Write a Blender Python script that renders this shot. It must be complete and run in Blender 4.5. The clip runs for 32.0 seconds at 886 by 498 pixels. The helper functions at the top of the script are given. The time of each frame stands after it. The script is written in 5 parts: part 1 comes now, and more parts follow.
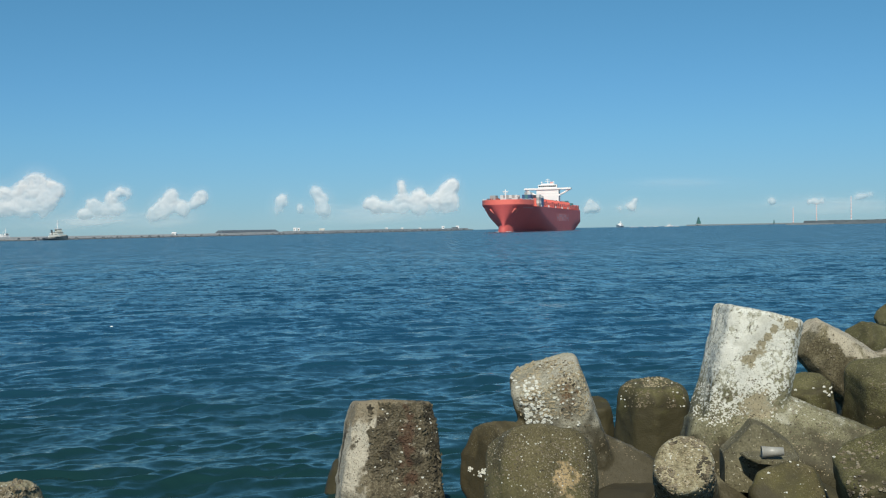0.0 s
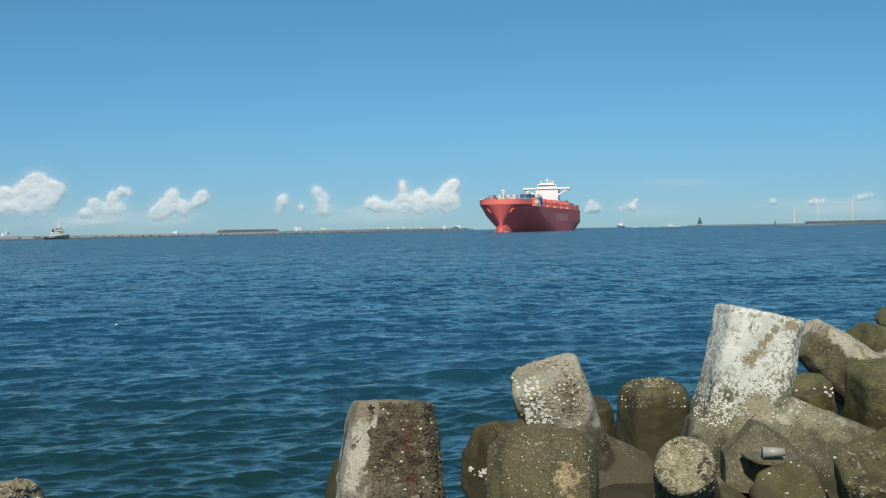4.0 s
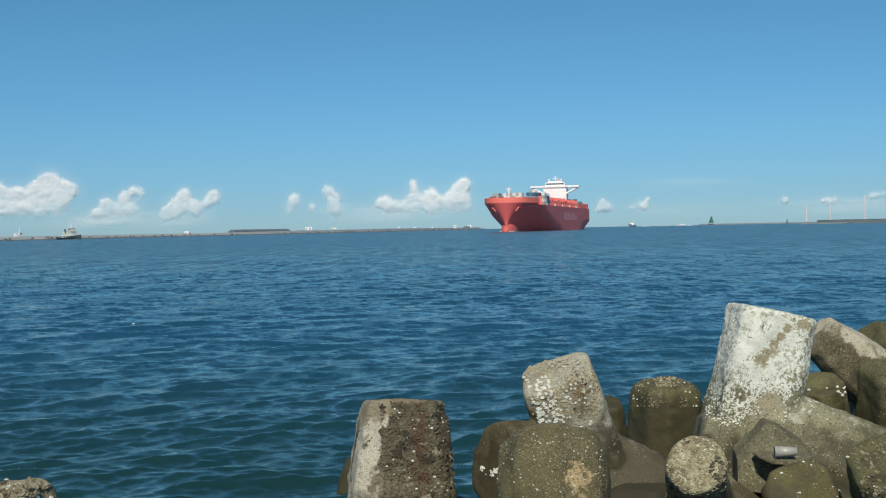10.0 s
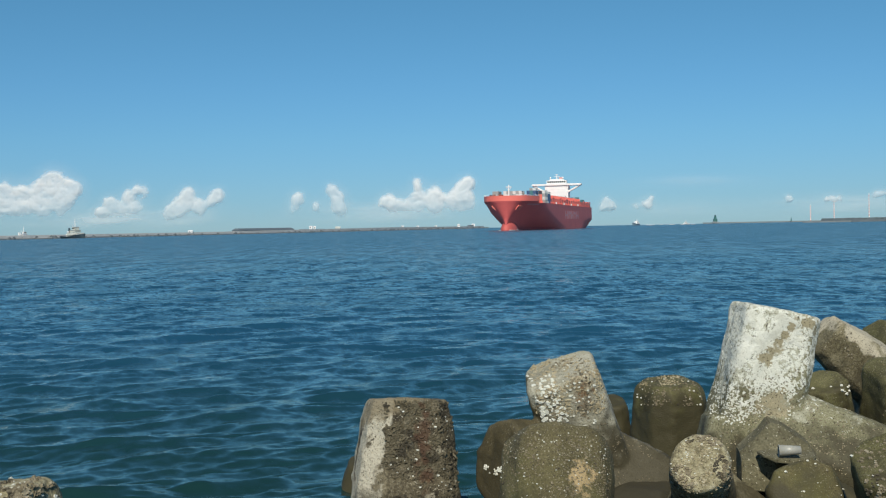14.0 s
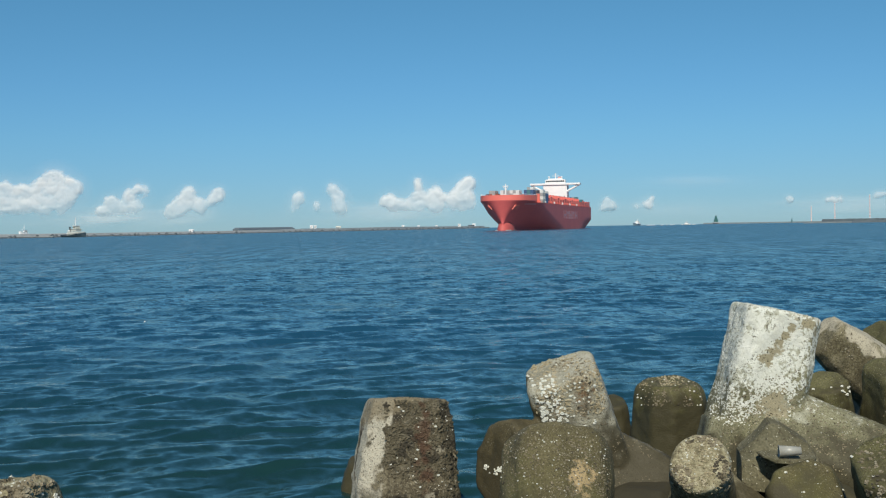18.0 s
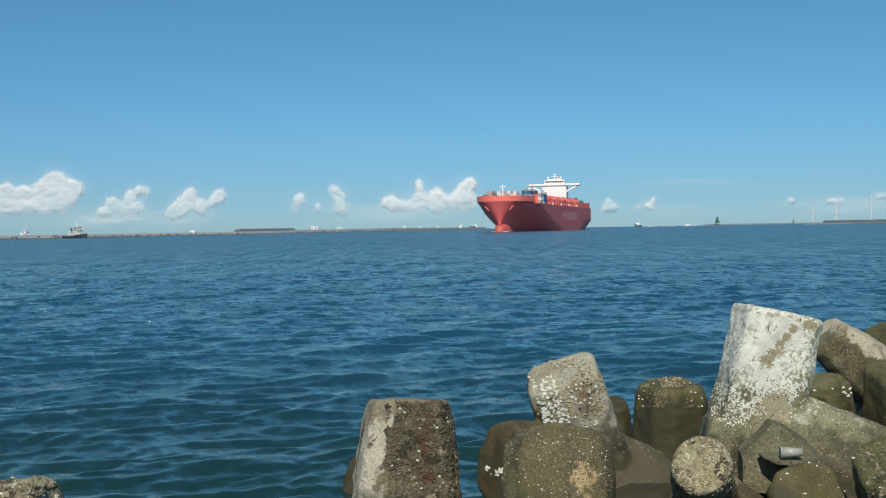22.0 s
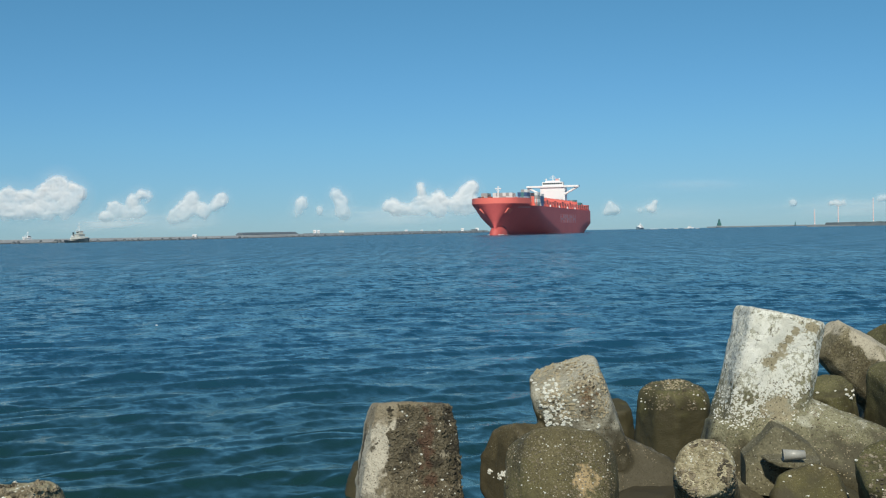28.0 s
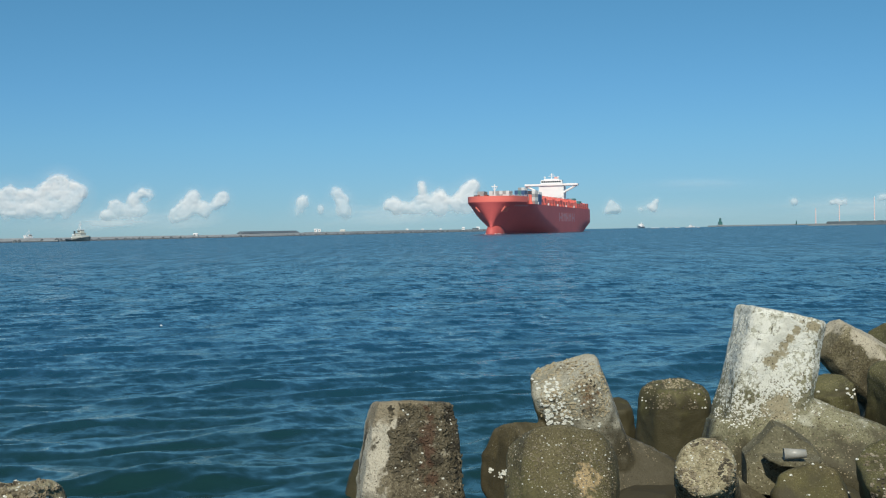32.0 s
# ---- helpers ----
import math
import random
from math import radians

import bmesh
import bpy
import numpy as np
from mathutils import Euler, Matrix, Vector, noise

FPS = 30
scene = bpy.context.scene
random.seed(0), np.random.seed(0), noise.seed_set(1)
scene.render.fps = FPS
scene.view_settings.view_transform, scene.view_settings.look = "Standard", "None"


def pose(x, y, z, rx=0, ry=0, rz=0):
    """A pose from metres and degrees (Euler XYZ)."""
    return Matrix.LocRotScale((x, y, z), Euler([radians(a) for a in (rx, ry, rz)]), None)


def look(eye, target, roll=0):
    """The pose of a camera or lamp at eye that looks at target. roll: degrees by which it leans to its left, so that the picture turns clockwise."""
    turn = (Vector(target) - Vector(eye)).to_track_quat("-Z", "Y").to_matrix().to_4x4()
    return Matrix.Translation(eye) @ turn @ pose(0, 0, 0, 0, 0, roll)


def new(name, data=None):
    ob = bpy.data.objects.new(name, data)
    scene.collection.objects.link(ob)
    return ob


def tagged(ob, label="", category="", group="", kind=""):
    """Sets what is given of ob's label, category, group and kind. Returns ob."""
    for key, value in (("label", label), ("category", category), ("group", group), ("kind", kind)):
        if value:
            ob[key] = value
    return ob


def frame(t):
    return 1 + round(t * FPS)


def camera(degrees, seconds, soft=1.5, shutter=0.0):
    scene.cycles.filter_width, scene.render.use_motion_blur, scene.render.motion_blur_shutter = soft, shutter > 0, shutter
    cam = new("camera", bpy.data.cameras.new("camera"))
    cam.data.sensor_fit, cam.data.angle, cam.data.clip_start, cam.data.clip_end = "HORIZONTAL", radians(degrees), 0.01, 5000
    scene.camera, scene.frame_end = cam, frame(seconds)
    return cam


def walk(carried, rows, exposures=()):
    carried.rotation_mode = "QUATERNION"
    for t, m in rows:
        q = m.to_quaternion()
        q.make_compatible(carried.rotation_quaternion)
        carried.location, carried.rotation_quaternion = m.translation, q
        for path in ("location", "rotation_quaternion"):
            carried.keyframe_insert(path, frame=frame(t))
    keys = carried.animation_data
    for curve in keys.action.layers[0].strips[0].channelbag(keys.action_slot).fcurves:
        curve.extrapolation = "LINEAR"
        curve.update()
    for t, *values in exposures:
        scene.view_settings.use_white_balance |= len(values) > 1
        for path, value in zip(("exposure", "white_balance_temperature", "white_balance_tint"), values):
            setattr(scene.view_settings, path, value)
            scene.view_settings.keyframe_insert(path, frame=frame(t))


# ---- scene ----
from mathutils import Quaternion

cam = camera(42.81, 32.0, soft=1.2)
PATH = [  # seconds, turn, tilt, lean in degrees
    (0, -0.786, -0.985, -1.044),
    (0.5, -0.779, -0.987, -1.026),
    (1, -0.773, -0.989, -1.006),
    (1.5, -0.770, -0.986, -0.992),
    (2, -0.768, -0.983, -0.986),
    (2.5, -0.762, -0.982, -0.977),
    (3, -0.755, -0.984, -0.961),
    (3.5, -0.752, -0.989, -0.948),
    (5.5, -0.599, -0.988, -0.975),
    (6, -0.552, -0.990, -1.020),
    (6.5, -0.505, -1.000, -1.041),
    (7, -0.455, -1.016, -1.036),
    (7.5, -0.404, -1.020, -1.042),
    (8, -0.354, -1.017, -1.058),
    (8.5, -0.305, -1.015, -1.061),
    (9, -0.259, -1.014, -1.056),
    (9.5, -0.217, -1.012, -1.055),
    (10, -0.173, -1.011, -1.049),
    (10.5, -0.122, -1.006, -1.041),
    (11, -0.075, -0.998, -1.041),
    (11.5, -0.043, -1.009, -1.033),
    (12, -0.017, -1.034, -1.021),
    (12.5, -0.002, -1.054, -1.025),
    (13, 0.001, -1.061, -1.060),
    (13.5, 0.005, -1.063, -1.094),
    (14, 0.014, -1.072, -1.079),
    (14.5, 0.027, -1.093, -1.021),
    (16.5, 0.043, -1.069, -0.990),
    (17, 0.050, -1.076, -0.964),
    (17.5, 0.046, -1.081, -0.941),
    (18, 0.045, -1.084, -0.934),
    (18.5, 0.053, -1.085, -0.927),
    (19, 0.064, -1.079, -0.930),
    (19.5, 0.070, -1.062, -0.965),
    (20, 0.071, -1.044, -1.001),
    (20.5, 0.076, -1.036, -1.002),
    (21, 0.089, -1.035, -0.970),
    (21.5, 0.102, -1.031, -0.935),
    (22, 0.108, -1.023, -0.924),
    (22.5, 0.109, -1.014, -0.939),
    (23, 0.108, -1.003, -0.959),
    (23.5, 0.114, -0.993, -0.963),
    (24, 0.123, -0.981, -0.958),
    (24.5, 0.125, -0.967, -0.967),
    (25, 0.125, -0.951, -0.997),
    (25.5, 0.128, -0.943, -1.013),
    (27.5, 0.179, -0.842, -1.205),
    (28, 0.201, -0.860, -1.087),
    (28.5, 0.214, -0.859, -1.056),
    (29, 0.221, -0.855, -1.051),
    (29.5, 0.228, -0.858, -1.033),
    (30, 0.236, -0.862, -1.022),
    (30.5, 0.241, -0.875, -1.004),
    (31, 0.243, -0.893, -0.991),
    (31.5, 0.246, -0.905, -1.017),
    (32, 0.252, -0.917, -1.062),
]
EYE = (0.0, 0.0, 3.0)
walk(cam, [(t, pose(*EYE, 90 + tilt, 0, turn) @ pose(0, 0, 0, 0, 0, lean)) for t, turn, tilt, lean in PATH],
     exposures=[(0.0, 0.0), (32.0, 0.0)])

# ---- daylight ----
SUN_AZ, SUN_EL = radians(188), radians(43)
SUN_DIR = Vector((math.sin(SUN_AZ) * math.cos(SUN_EL), math.cos(SUN_AZ) * math.cos(SUN_EL), math.sin(SUN_EL)))
world = bpy.data.worlds.new("sky")
scene.world = world
world.use_nodes = True
sky = world.node_tree.nodes.new("ShaderNodeTexSky")
sky.sky_type = "NISHITA"
sky.sun_disc = False
sky.sun_elevation, sky.sun_rotation = SUN_EL, SUN_AZ
sky.altitude, sky.air_density, sky.dust_density, sky.ozone_density = 0, 1.0, 0.0, 3.0
tint = world.node_tree.nodes.new("ShaderNodeMix")  # clear maritime air
tint.data_type, tint.blend_type = "RGBA", "MULTIPLY"
tint.inputs[0].default_value = 1.0
way = world.node_tree.nodes.new("ShaderNodeTexCoord")
height = world.node_tree.nodes.new("ShaderNodeSeparateXYZ")
air = world.node_tree.nodes.new("ShaderNodeValToRGB")
air.color_ramp.interpolation = "B_SPLINE"
for i, (at, c) in enumerate(((0.0, (0.33, 0.58, 1.25)), (0.08, (0.4, 0.72, 1.0)), (0.22, (0.442, 0.86, 0.965)), (1.0, (0.452, 0.86, 0.97)))):
    e = air.color_ramp.elements[i] if i < 2 else air.color_ramp.elements.new(at)
    e.position, e.color = at, (*c, 1)
world.node_tree.links.new(way.outputs["Generated"], height.inputs[0])
world.node_tree.links.new(height.outputs["Z"], air.inputs[0])
world.node_tree.links.new(air.outputs[0], tint.inputs[7])
world.node_tree.links.new(sky.outputs[0], tint.inputs[6])
world.node_tree.links.new(tint.outputs[2], world.node_tree.nodes["Background"].inputs[0])
world.node_tree.nodes["Background"].inputs[1].default_value = 0.08
scene.cycles.transparent_max_bounces = 24
sun = new("sun", bpy.data.lights.new("sun", "SUN"))
sun.data.energy, sun.data.angle, sun.data.color = 4.2, radians(0.6), (1.0, 0.93, 0.79)
sun.matrix_world = look(SUN_DIR * 100, (0, 0, 0))


# ---- materials ----
def material(name, colours, scale=4.0, fine=40.0, rough=(0.7, 0.95), bump=0.3, metal=0.0, dist=0.02, mix=0.5, stops=None, spread=(0.3, 0.7)):
    """A surface whose colours run over two scales of noise, with matching relief and uneven gloss."""
    m = bpy.data.materials.new(name)
    m.use_nodes = True
    nt = m.node_tree
    n, l = nt.nodes, nt.links
    b = n["Principled BSDF"]
    co = n.new("ShaderNodeTexCoord")
    big, small = n.new("ShaderNodeTexNoise"), n.new("ShaderNodeTexNoise")
    big.inputs["Scale"].default_value, small.inputs["Scale"].default_value = scale, fine
    big.inputs["Detail"].default_value, small.inputs["Detail"].default_value = 6, 5
    info = n.new("ShaderNodeObjectInfo")
    add = n.new("ShaderNodeVectorMath")
    add.operation = "ADD"
    mul = n.new("ShaderNodeMath")
    mul.operation = "MULTIPLY"
    mul.inputs[1].default_value = 37.0
    l.new(info.outputs["Random"], mul.inputs[0])
    l.new(co.outputs["Object"], add.inputs[0])
    l.new(mul.outputs[0], add.inputs[1])
    for t in (big, small):
        l.new(add.outputs[0], t.inputs["Vector"])
    mx = n.new("ShaderNodeMix")
    mx.inputs[0].default_value = mix
    l.new(big.outputs[0], mx.inputs[2])
    l.new(small.outputs[0], mx.inputs[3])
    ramp = n.new("ShaderNodeValToRGB")
    e = ramp.color_ramp.elements
    while len(e) < len(colours):
        e.new(0.5)
    for i, c in enumerate(colours):
        e[i].position = spread[0] + (spread[1] - spread[0]) * i / max(1, len(colours) - 1)
        e[i].color = (*c, 1)
    l.new(mx.outputs[0], ramp.inputs[0])
    l.new(ramp.outputs[0], b.inputs["Base Color"])
    rr = n.new("ShaderNodeMapRange")
    rr.inputs[3].default_value, rr.inputs[4].default_value = rough
    l.new(small.outputs[0], rr.inputs[0])
    l.new(rr.outputs[0], b.inputs["Roughness"])
    b.inputs["Metallic"].default_value = metal
    if bump:
        bp = n.new("ShaderNodeBump")
        bp.inputs["Strength"].default_value, bp.inputs["Distance"].default_value = bump, dist
        l.new(mx.outputs[0], bp.inputs["Height"])
        l.new(bp.outputs[0], b.inputs["Normal"])
    return m


def layer(m, colour, scale, low, high, rough=None, axis=None, detail=6, ends=(-0.5, 0.25), world_axis=False, spot=None, most=1.0):
    """Lays a patchy second coat over a material: noise, and with axis = (direction, from, to) only along that stretch of the thing."""
    nt = m.node_tree
    n, l = nt.nodes, nt.links
    b = n["Principled BSDF"]
    co = n.new("ShaderNodeTexCoord")
    tex = n.new("ShaderNodeTexNoise")
    tex.inputs["Scale"].default_value, tex.inputs["Detail"].default_value = scale, detail
    l.new(co.outputs["Object"], tex.inputs["Vector"])
    mask = n.new("ShaderNodeMapRange")
    mask.interpolation_type = "SMOOTHSTEP"
    mask.inputs[1].default_value, mask.inputs[2].default_value = low, high
    mask.inputs[4].default_value = most
    src = tex.outputs[0]
    if axis:
        dot = n.new("ShaderNodeVectorMath")
        dot.operation = "DOT_PRODUCT"
        dot.inputs[1].default_value = axis[0]
        if world_axis:
            l.new(n.new("ShaderNodeNewGeometry").outputs["Position"], dot.inputs[0])
        else:
            l.new(co.outputs["Object"], dot.inputs[0])
        fall = n.new("ShaderNodeMapRange")
        fall.inputs[1].default_value, fall.inputs[2].default_value = axis[1], axis[2]
        fall.inputs[3].default_value, fall.inputs[4].default_value = ends
        l.new(dot.outputs["Value"], fall.inputs[0])
        plus = n.new("ShaderNodeMath")
        l.new(tex.outputs[0], plus.inputs[0])
        l.new(fall.outputs[0], plus.inputs[1])
        src = plus.outputs[0]
    if spot:
        away = n.new("ShaderNodeVectorMath")
        away.operation = "DISTANCE"
        away.inputs[1].default_value = spot[0]
        flat = n.new("ShaderNodeMapping")
        flat.inputs["Scale"].default_value = spot[2]
        l.new(co.outputs["Object"], flat.inputs[0])
        l.new(flat.outputs[0], away.inputs[0])
        fall = n.new("ShaderNodeMapRange")
        fall.inputs[1].default_value, fall.inputs[2].default_value = 0, spot[1]
        fall.inputs[3].default_value, fall.inputs[4].default_value = 0.25, -0.4
        l.new(away.outputs["Value"], fall.inputs[0])
        plus = n.new("ShaderNodeMath")
        l.new(src, plus.inputs[0])
        l.new(fall.outputs[0], plus.inputs[1])
        src = plus.outputs[0]
    l.new(src, mask.inputs[0])
    mx = n.new("ShaderNodeMix")
    mx.data_type = "RGBA"
    old = b.inputs["Base Color"].links[0].from_socket
    l.new(mask.outputs[0], mx.inputs["Factor"])
    l.new(old, mx.inputs[6])
    mx.inputs[7].default_value = (*colour, 1)
    l.new(mx.outputs[2], b.inputs["Base Color"])
    if rough is not None:
        rm = n.new("ShaderNodeMix")
        l.new(mask.outputs[0], rm.inputs["Factor"])
        l.new(b.inputs["Roughness"].links[0].from_socket, rm.inputs[2])
        rm.inputs[3].default_value = rough
        l.new(rm.outputs[0], b.inputs["Roughness"])
    return m


OLIVES = [(0.04, 0.037, 0.013), (0.09, 0.085, 0.031), (0.166, 0.157, 0.07)]
CONCRETE = {
    "olive": material("weedy_concrete", OLIVES, 2.2, 60, (0.75, 1.0), 0.7, spread=(0.36, 0.64)),
    "front": material("weedy_concrete", [(0.05, 0.042, 0.018), (0.1, 0.085, 0.036), (0.155, 0.135, 0.068)], 2.2, 60, (0.75, 1.0), 0.7, spread=(0.36, 0.64)),
    "rough": material("oyster_crusted_concrete", [(0.032, 0.026, 0.014), (0.085, 0.07, 0.04), (0.19, 0.165, 0.105)], 3.0, 34, (0.8, 1.0), 1.0, dist=0.04, spread=(0.36, 0.64)),
    "mid": material("speckled_concrete", [(0.22, 0.205, 0.14), (0.36, 0.345, 0.26), (0.5, 0.485, 0.4)], 2.0, 55, (0.75, 1.0), 0.6, spread=(0.36, 0.64)),
    "pale": material("lime_crusted_concrete", [(0.1, 0.095, 0.047), (0.182, 0.175, 0.1), (0.278, 0.27, 0.17)], 2.0, 50, (0.8, 1.0), 0.6, spread=(0.36, 0.64)),
    "knob": material("pitted_concrete", [(0.14, 0.12, 0.065), (0.28, 0.25, 0.15), (0.46, 0.43, 0.3)], 5.0, 30, (0.8, 1.0), 0.9, dist=0.03, spread=(0.38, 0.62)),
    "slant": material("stained_lit_edge_concrete", [(0.06, 0.048, 0.022), (0.15, 0.13, 0.07), (0.28, 0.255, 0.165)], 2.0, 45, (0.75, 1.0), 0.6, spread=(0.36, 0.64)),
    "wet": material("wet_concrete", [(0.03, 0.03, 0.024), (0.055, 0.053, 0.043), (0.085, 0.082, 0.068)], 1.6, 40, (0.5, 0.7), 0.25),
}
layer(CONCRETE["pale"], (0.4, 0.4, 0.31), 3.0, 0.42, 0.56, 0.95, ((0.0, -0.1, 1.0), 0.1, 0.8), ends=(-0.2, 0.06), detail=10)
layer(CONCRETE["pale"], (0.65, 0.66, 0.58), 24.0, 0.44, 0.56, 0.95, ((0.0, -0.1, 1.0), 0.0, 0.75), ends=(-0.25, 0.04), detail=12)
for at, reach in (((0.05, -0.1, 0.78), 0.24), ((0.12, -0.1, 0.86), 0.22), ((0.19, -0.1, 0.94), 0.2), ((0.26, -0.1, 1.02), 0.2), ((0.33, -0.1, 1.1), 0.2), ((0.52, -0.1, 1.12), 0.3), ((0.14, -0.1, 0.34), 0.42)):
    layer(CONCRETE["pale"], (0.31, 0.275, 0.175), 16.0, 0.48, 0.62, 0.95, spot=(at, reach, (1, 0.2, 1)))
layer(CONCRETE["mid"], (0.21, 0.172, 0.11), 14.0, 0.5, 0.6, 0.85, spot=((-0.15, -0.7, 0.62), 0.42, (1, 1, 0.7)), most=0.6)
layer(CONCRETE["mid"], (0.2, 0.125, 0.065), 26.0, 0.52, 0.66, 0.85, spot=((-0.2, -0.15, 0.75), 0.34, (1.4, 0.2, 0.8)))
# darker brown towards the left leg, the bottom and the low right leg
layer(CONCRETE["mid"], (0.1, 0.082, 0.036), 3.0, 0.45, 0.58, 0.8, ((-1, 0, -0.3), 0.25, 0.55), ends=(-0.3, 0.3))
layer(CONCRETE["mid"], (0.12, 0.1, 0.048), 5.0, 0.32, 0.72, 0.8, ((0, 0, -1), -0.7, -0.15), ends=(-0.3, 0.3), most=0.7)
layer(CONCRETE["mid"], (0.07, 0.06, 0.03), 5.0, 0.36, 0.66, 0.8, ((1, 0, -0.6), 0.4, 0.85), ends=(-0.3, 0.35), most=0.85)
layer(CONCRETE["front"], (0.42, 0.31, 0.16), 13.0, 0.48, 0.62, 0.9, spot=((0.21, -0.02, 0.74), 0.27, (1, 0.2, 1)))
layer(CONCRETE["rough"], (0.022, 0.018, 0.01), 7.0, 0.52, 0.62, detail=5, most=0.8)
# paler down the left side, brown over the top end
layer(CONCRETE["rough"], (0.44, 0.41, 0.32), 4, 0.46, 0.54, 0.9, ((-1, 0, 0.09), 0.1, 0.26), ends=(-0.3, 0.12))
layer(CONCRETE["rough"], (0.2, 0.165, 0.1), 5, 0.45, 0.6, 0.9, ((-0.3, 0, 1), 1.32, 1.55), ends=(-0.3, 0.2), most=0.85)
RUST_SPOT = dict(spot=((0.44, -0.06, 0.46), 0.42, (2.0, 0.2, 0.4)), most=0.75)
layer(CONCRETE["rough"], (0.1, 0.052, 0.026), 9.0, 0.46, 0.66, 0.9, **RUST_SPOT)
# sunlight along the upper edge, painted as a pale coat
layer(CONCRETE["slant"], (0.42, 0.38, 0.28), 3.0, 0.5, 0.58, 0.9, ((0.45, -0.1, 1.0), 0.22, 0.5), ends=(-0.25, 0.12))
TIDE_AND_SHADE = {"rough": (0.7, 0.0), "knob": (1.1, 0.2), "front": (1.15, 0.25), "pale": (1.25, 0.4)}  # from where down to where each darkens, by tide slime and painted shade
for key, mat in CONCRETE.items():
    # dark pits, fine grit, pale shell flecks, and a dark low band: slime the tide leaves, with the shade low down
    # painted in
    if key != "knob":
        layer(mat, (0.05, 0.04, 0.022), 34, 0.62, 0.7, detail=3)
    if key != "wet":
        layer(mat, (0.26, 0.235, 0.165), 80, 0.6, 0.68, detail=3)
        layer(mat, (0.025, 0.02, 0.012), 90, 0.61, 0.67, detail=2)
        layer(mat, (0.46, 0.43, 0.34), 38, 0.71, 0.735, detail=2)
    if key in ("olive", "front"):  # green algae film low down
        layer(mat, (0.105, 0.1, 0.028), 2.4, 0.38, 0.7, 0.8, ((0, 0, -1), -1.35, -0.6), ends=(-0.2, 0.2), world_axis=True, most=0.6)
    top, foot = TIDE_AND_SHADE.get(key, (1.6, 0.2))
    layer(mat, (0.036, 0.03, 0.012), 5.0, 0.36, 0.74, 0.72, ((0, 0, -1), -top, -foot), ends=(-0.3, 0.5), world_axis=True, most=0.85)

# distance haze is put into these two reds, making them paler and pinker
RED = material("hazy_red_hull_paint", [(0.64, 0.115, 0.115), (0.7, 0.13, 0.125), (0.75, 0.145, 0.135)], 0.05, 0.6, (0.55, 0.7), 0.0)
ORANGE = material("hazy_orange_red_paint", [(0.74, 0.155, 0.12), (0.8, 0.175, 0.14)], 0.06, 0.7, (0.5, 0.7), 0.0)
BOOT = material("faded_boot_topping", [(0.46, 0.085, 0.078), (0.54, 0.115, 0.1)], 0.2, 1.2, (0.5, 0.8), 0.0)
WHITE = material("white_ship_paint", [(0.74, 0.75, 0.74), (0.84, 0.84, 0.83)], 0.2, 2.0, (0.4, 0.6), 0.0)
FADED = material("faded_white_marking", [(0.6, 0.19, 0.2), (0.7, 0.34, 0.34)], 0.2, 1.0, (0.5, 0.7), 0.0)
GLASS_DARK = material("dark_window_glass", [(0.02, 0.03, 0.035), (0.03, 0.04, 0.05)], 0.3, 2, (0.05, 0.1), 0.0)
STEEL = material("grey_steel", [(0.25, 0.26, 0.27), (0.4, 0.41, 0.42)], 0.3, 3, (0.4, 0.6), 0.0, 0.3)
BOXES = [material(nm, [tuple(v * 0.85 for v in c), c], 0.3, 2, (0.45, 0.65), 0.0) for nm, c in (
    ("grey_container_paint", (0.34, 0.35, 0.35)), ("white_container_paint", (0.68, 0.69, 0.68)), ("blue_container_paint", (0.04, 0.1, 0.22)),
    ("teal_container_paint", (0.06, 0.2, 0.22)), ("rust_container_paint", (0.3, 0.08, 0.05)), ("dark_container_paint", (0.06, 0.05, 0.07)))]
STONE = material("breakwater_concrete", [(0.28, 0.295, 0.295), (0.42, 0.435, 0.43), (0.53, 0.54, 0.52)], 0.05, 0.5, (0.8, 1.0), 0.3, dist=0.2)
PIER = material("weathered_pier_concrete", [(0.1, 0.125, 0.14), (0.14, 0.17, 0.18), (0.2, 0.225, 0.23)], 0.05, 0.5, (0.8, 1.0), 0.3, dist=0.2)
RUBBLE = material("dark_armour_rock", [(0.055, 0.07, 0.08), (0.1, 0.12, 0.13), (0.15, 0.17, 0.18)], 0.1, 1.0, (0.8, 1.0), 0.5, dist=0.3)
BANK = material("dark_slate_armour", [(0.05, 0.07, 0.085), (0.08, 0.105, 0.12), (0.12, 0.145, 0.16)], 0.06, 0.6, (0.8, 1.0), 0.5, dist=0.5)
WOODS = material("dark_green_woods", [(0.03, 0.045, 0.048), (0.05, 0.07, 0.072), (0.075, 0.1, 0.1)], 0.03, 0.3, (0.8, 1.0), 0.5, dist=1.0)
GREEN = material("green_tower_paint", [(0.025, 0.11, 0.105), (0.04, 0.15, 0.145)], 0.1, 1, (0.4, 0.6), 0.0)
# red paled by the haze before the chimneys, mixed into the colour
STRIPE_RED = material("hazy_red_stripe_paint", [(0.6, 0.3, 0.28), (0.66, 0.36, 0.34)], 0.1, 1, (0.5, 0.7), 0.0)
NAVY = material("dark_tug_paint", [(0.015, 0.035, 0.05), (0.03, 0.055, 0.07)], 0.2, 1, (0.4, 0.6), 0.0)
POCKET = material("light_red_paint", [(0.72, 0.17, 0.13), (0.8, 0.22, 0.18)], 0.1, 1, (0.5, 0.7), 0.0)
ROOF = material("weathered_grey_roof", [(0.085, 0.115, 0.14), (0.12, 0.15, 0.175)], 0.1, 1, (0.6, 0.8), 0.0)
SLATE = material("blue_grey_hull_paint", [(0.13, 0.2, 0.25), (0.18, 0.26, 0.31)], 0.1, 1, (0.5, 0.7), 0.0)
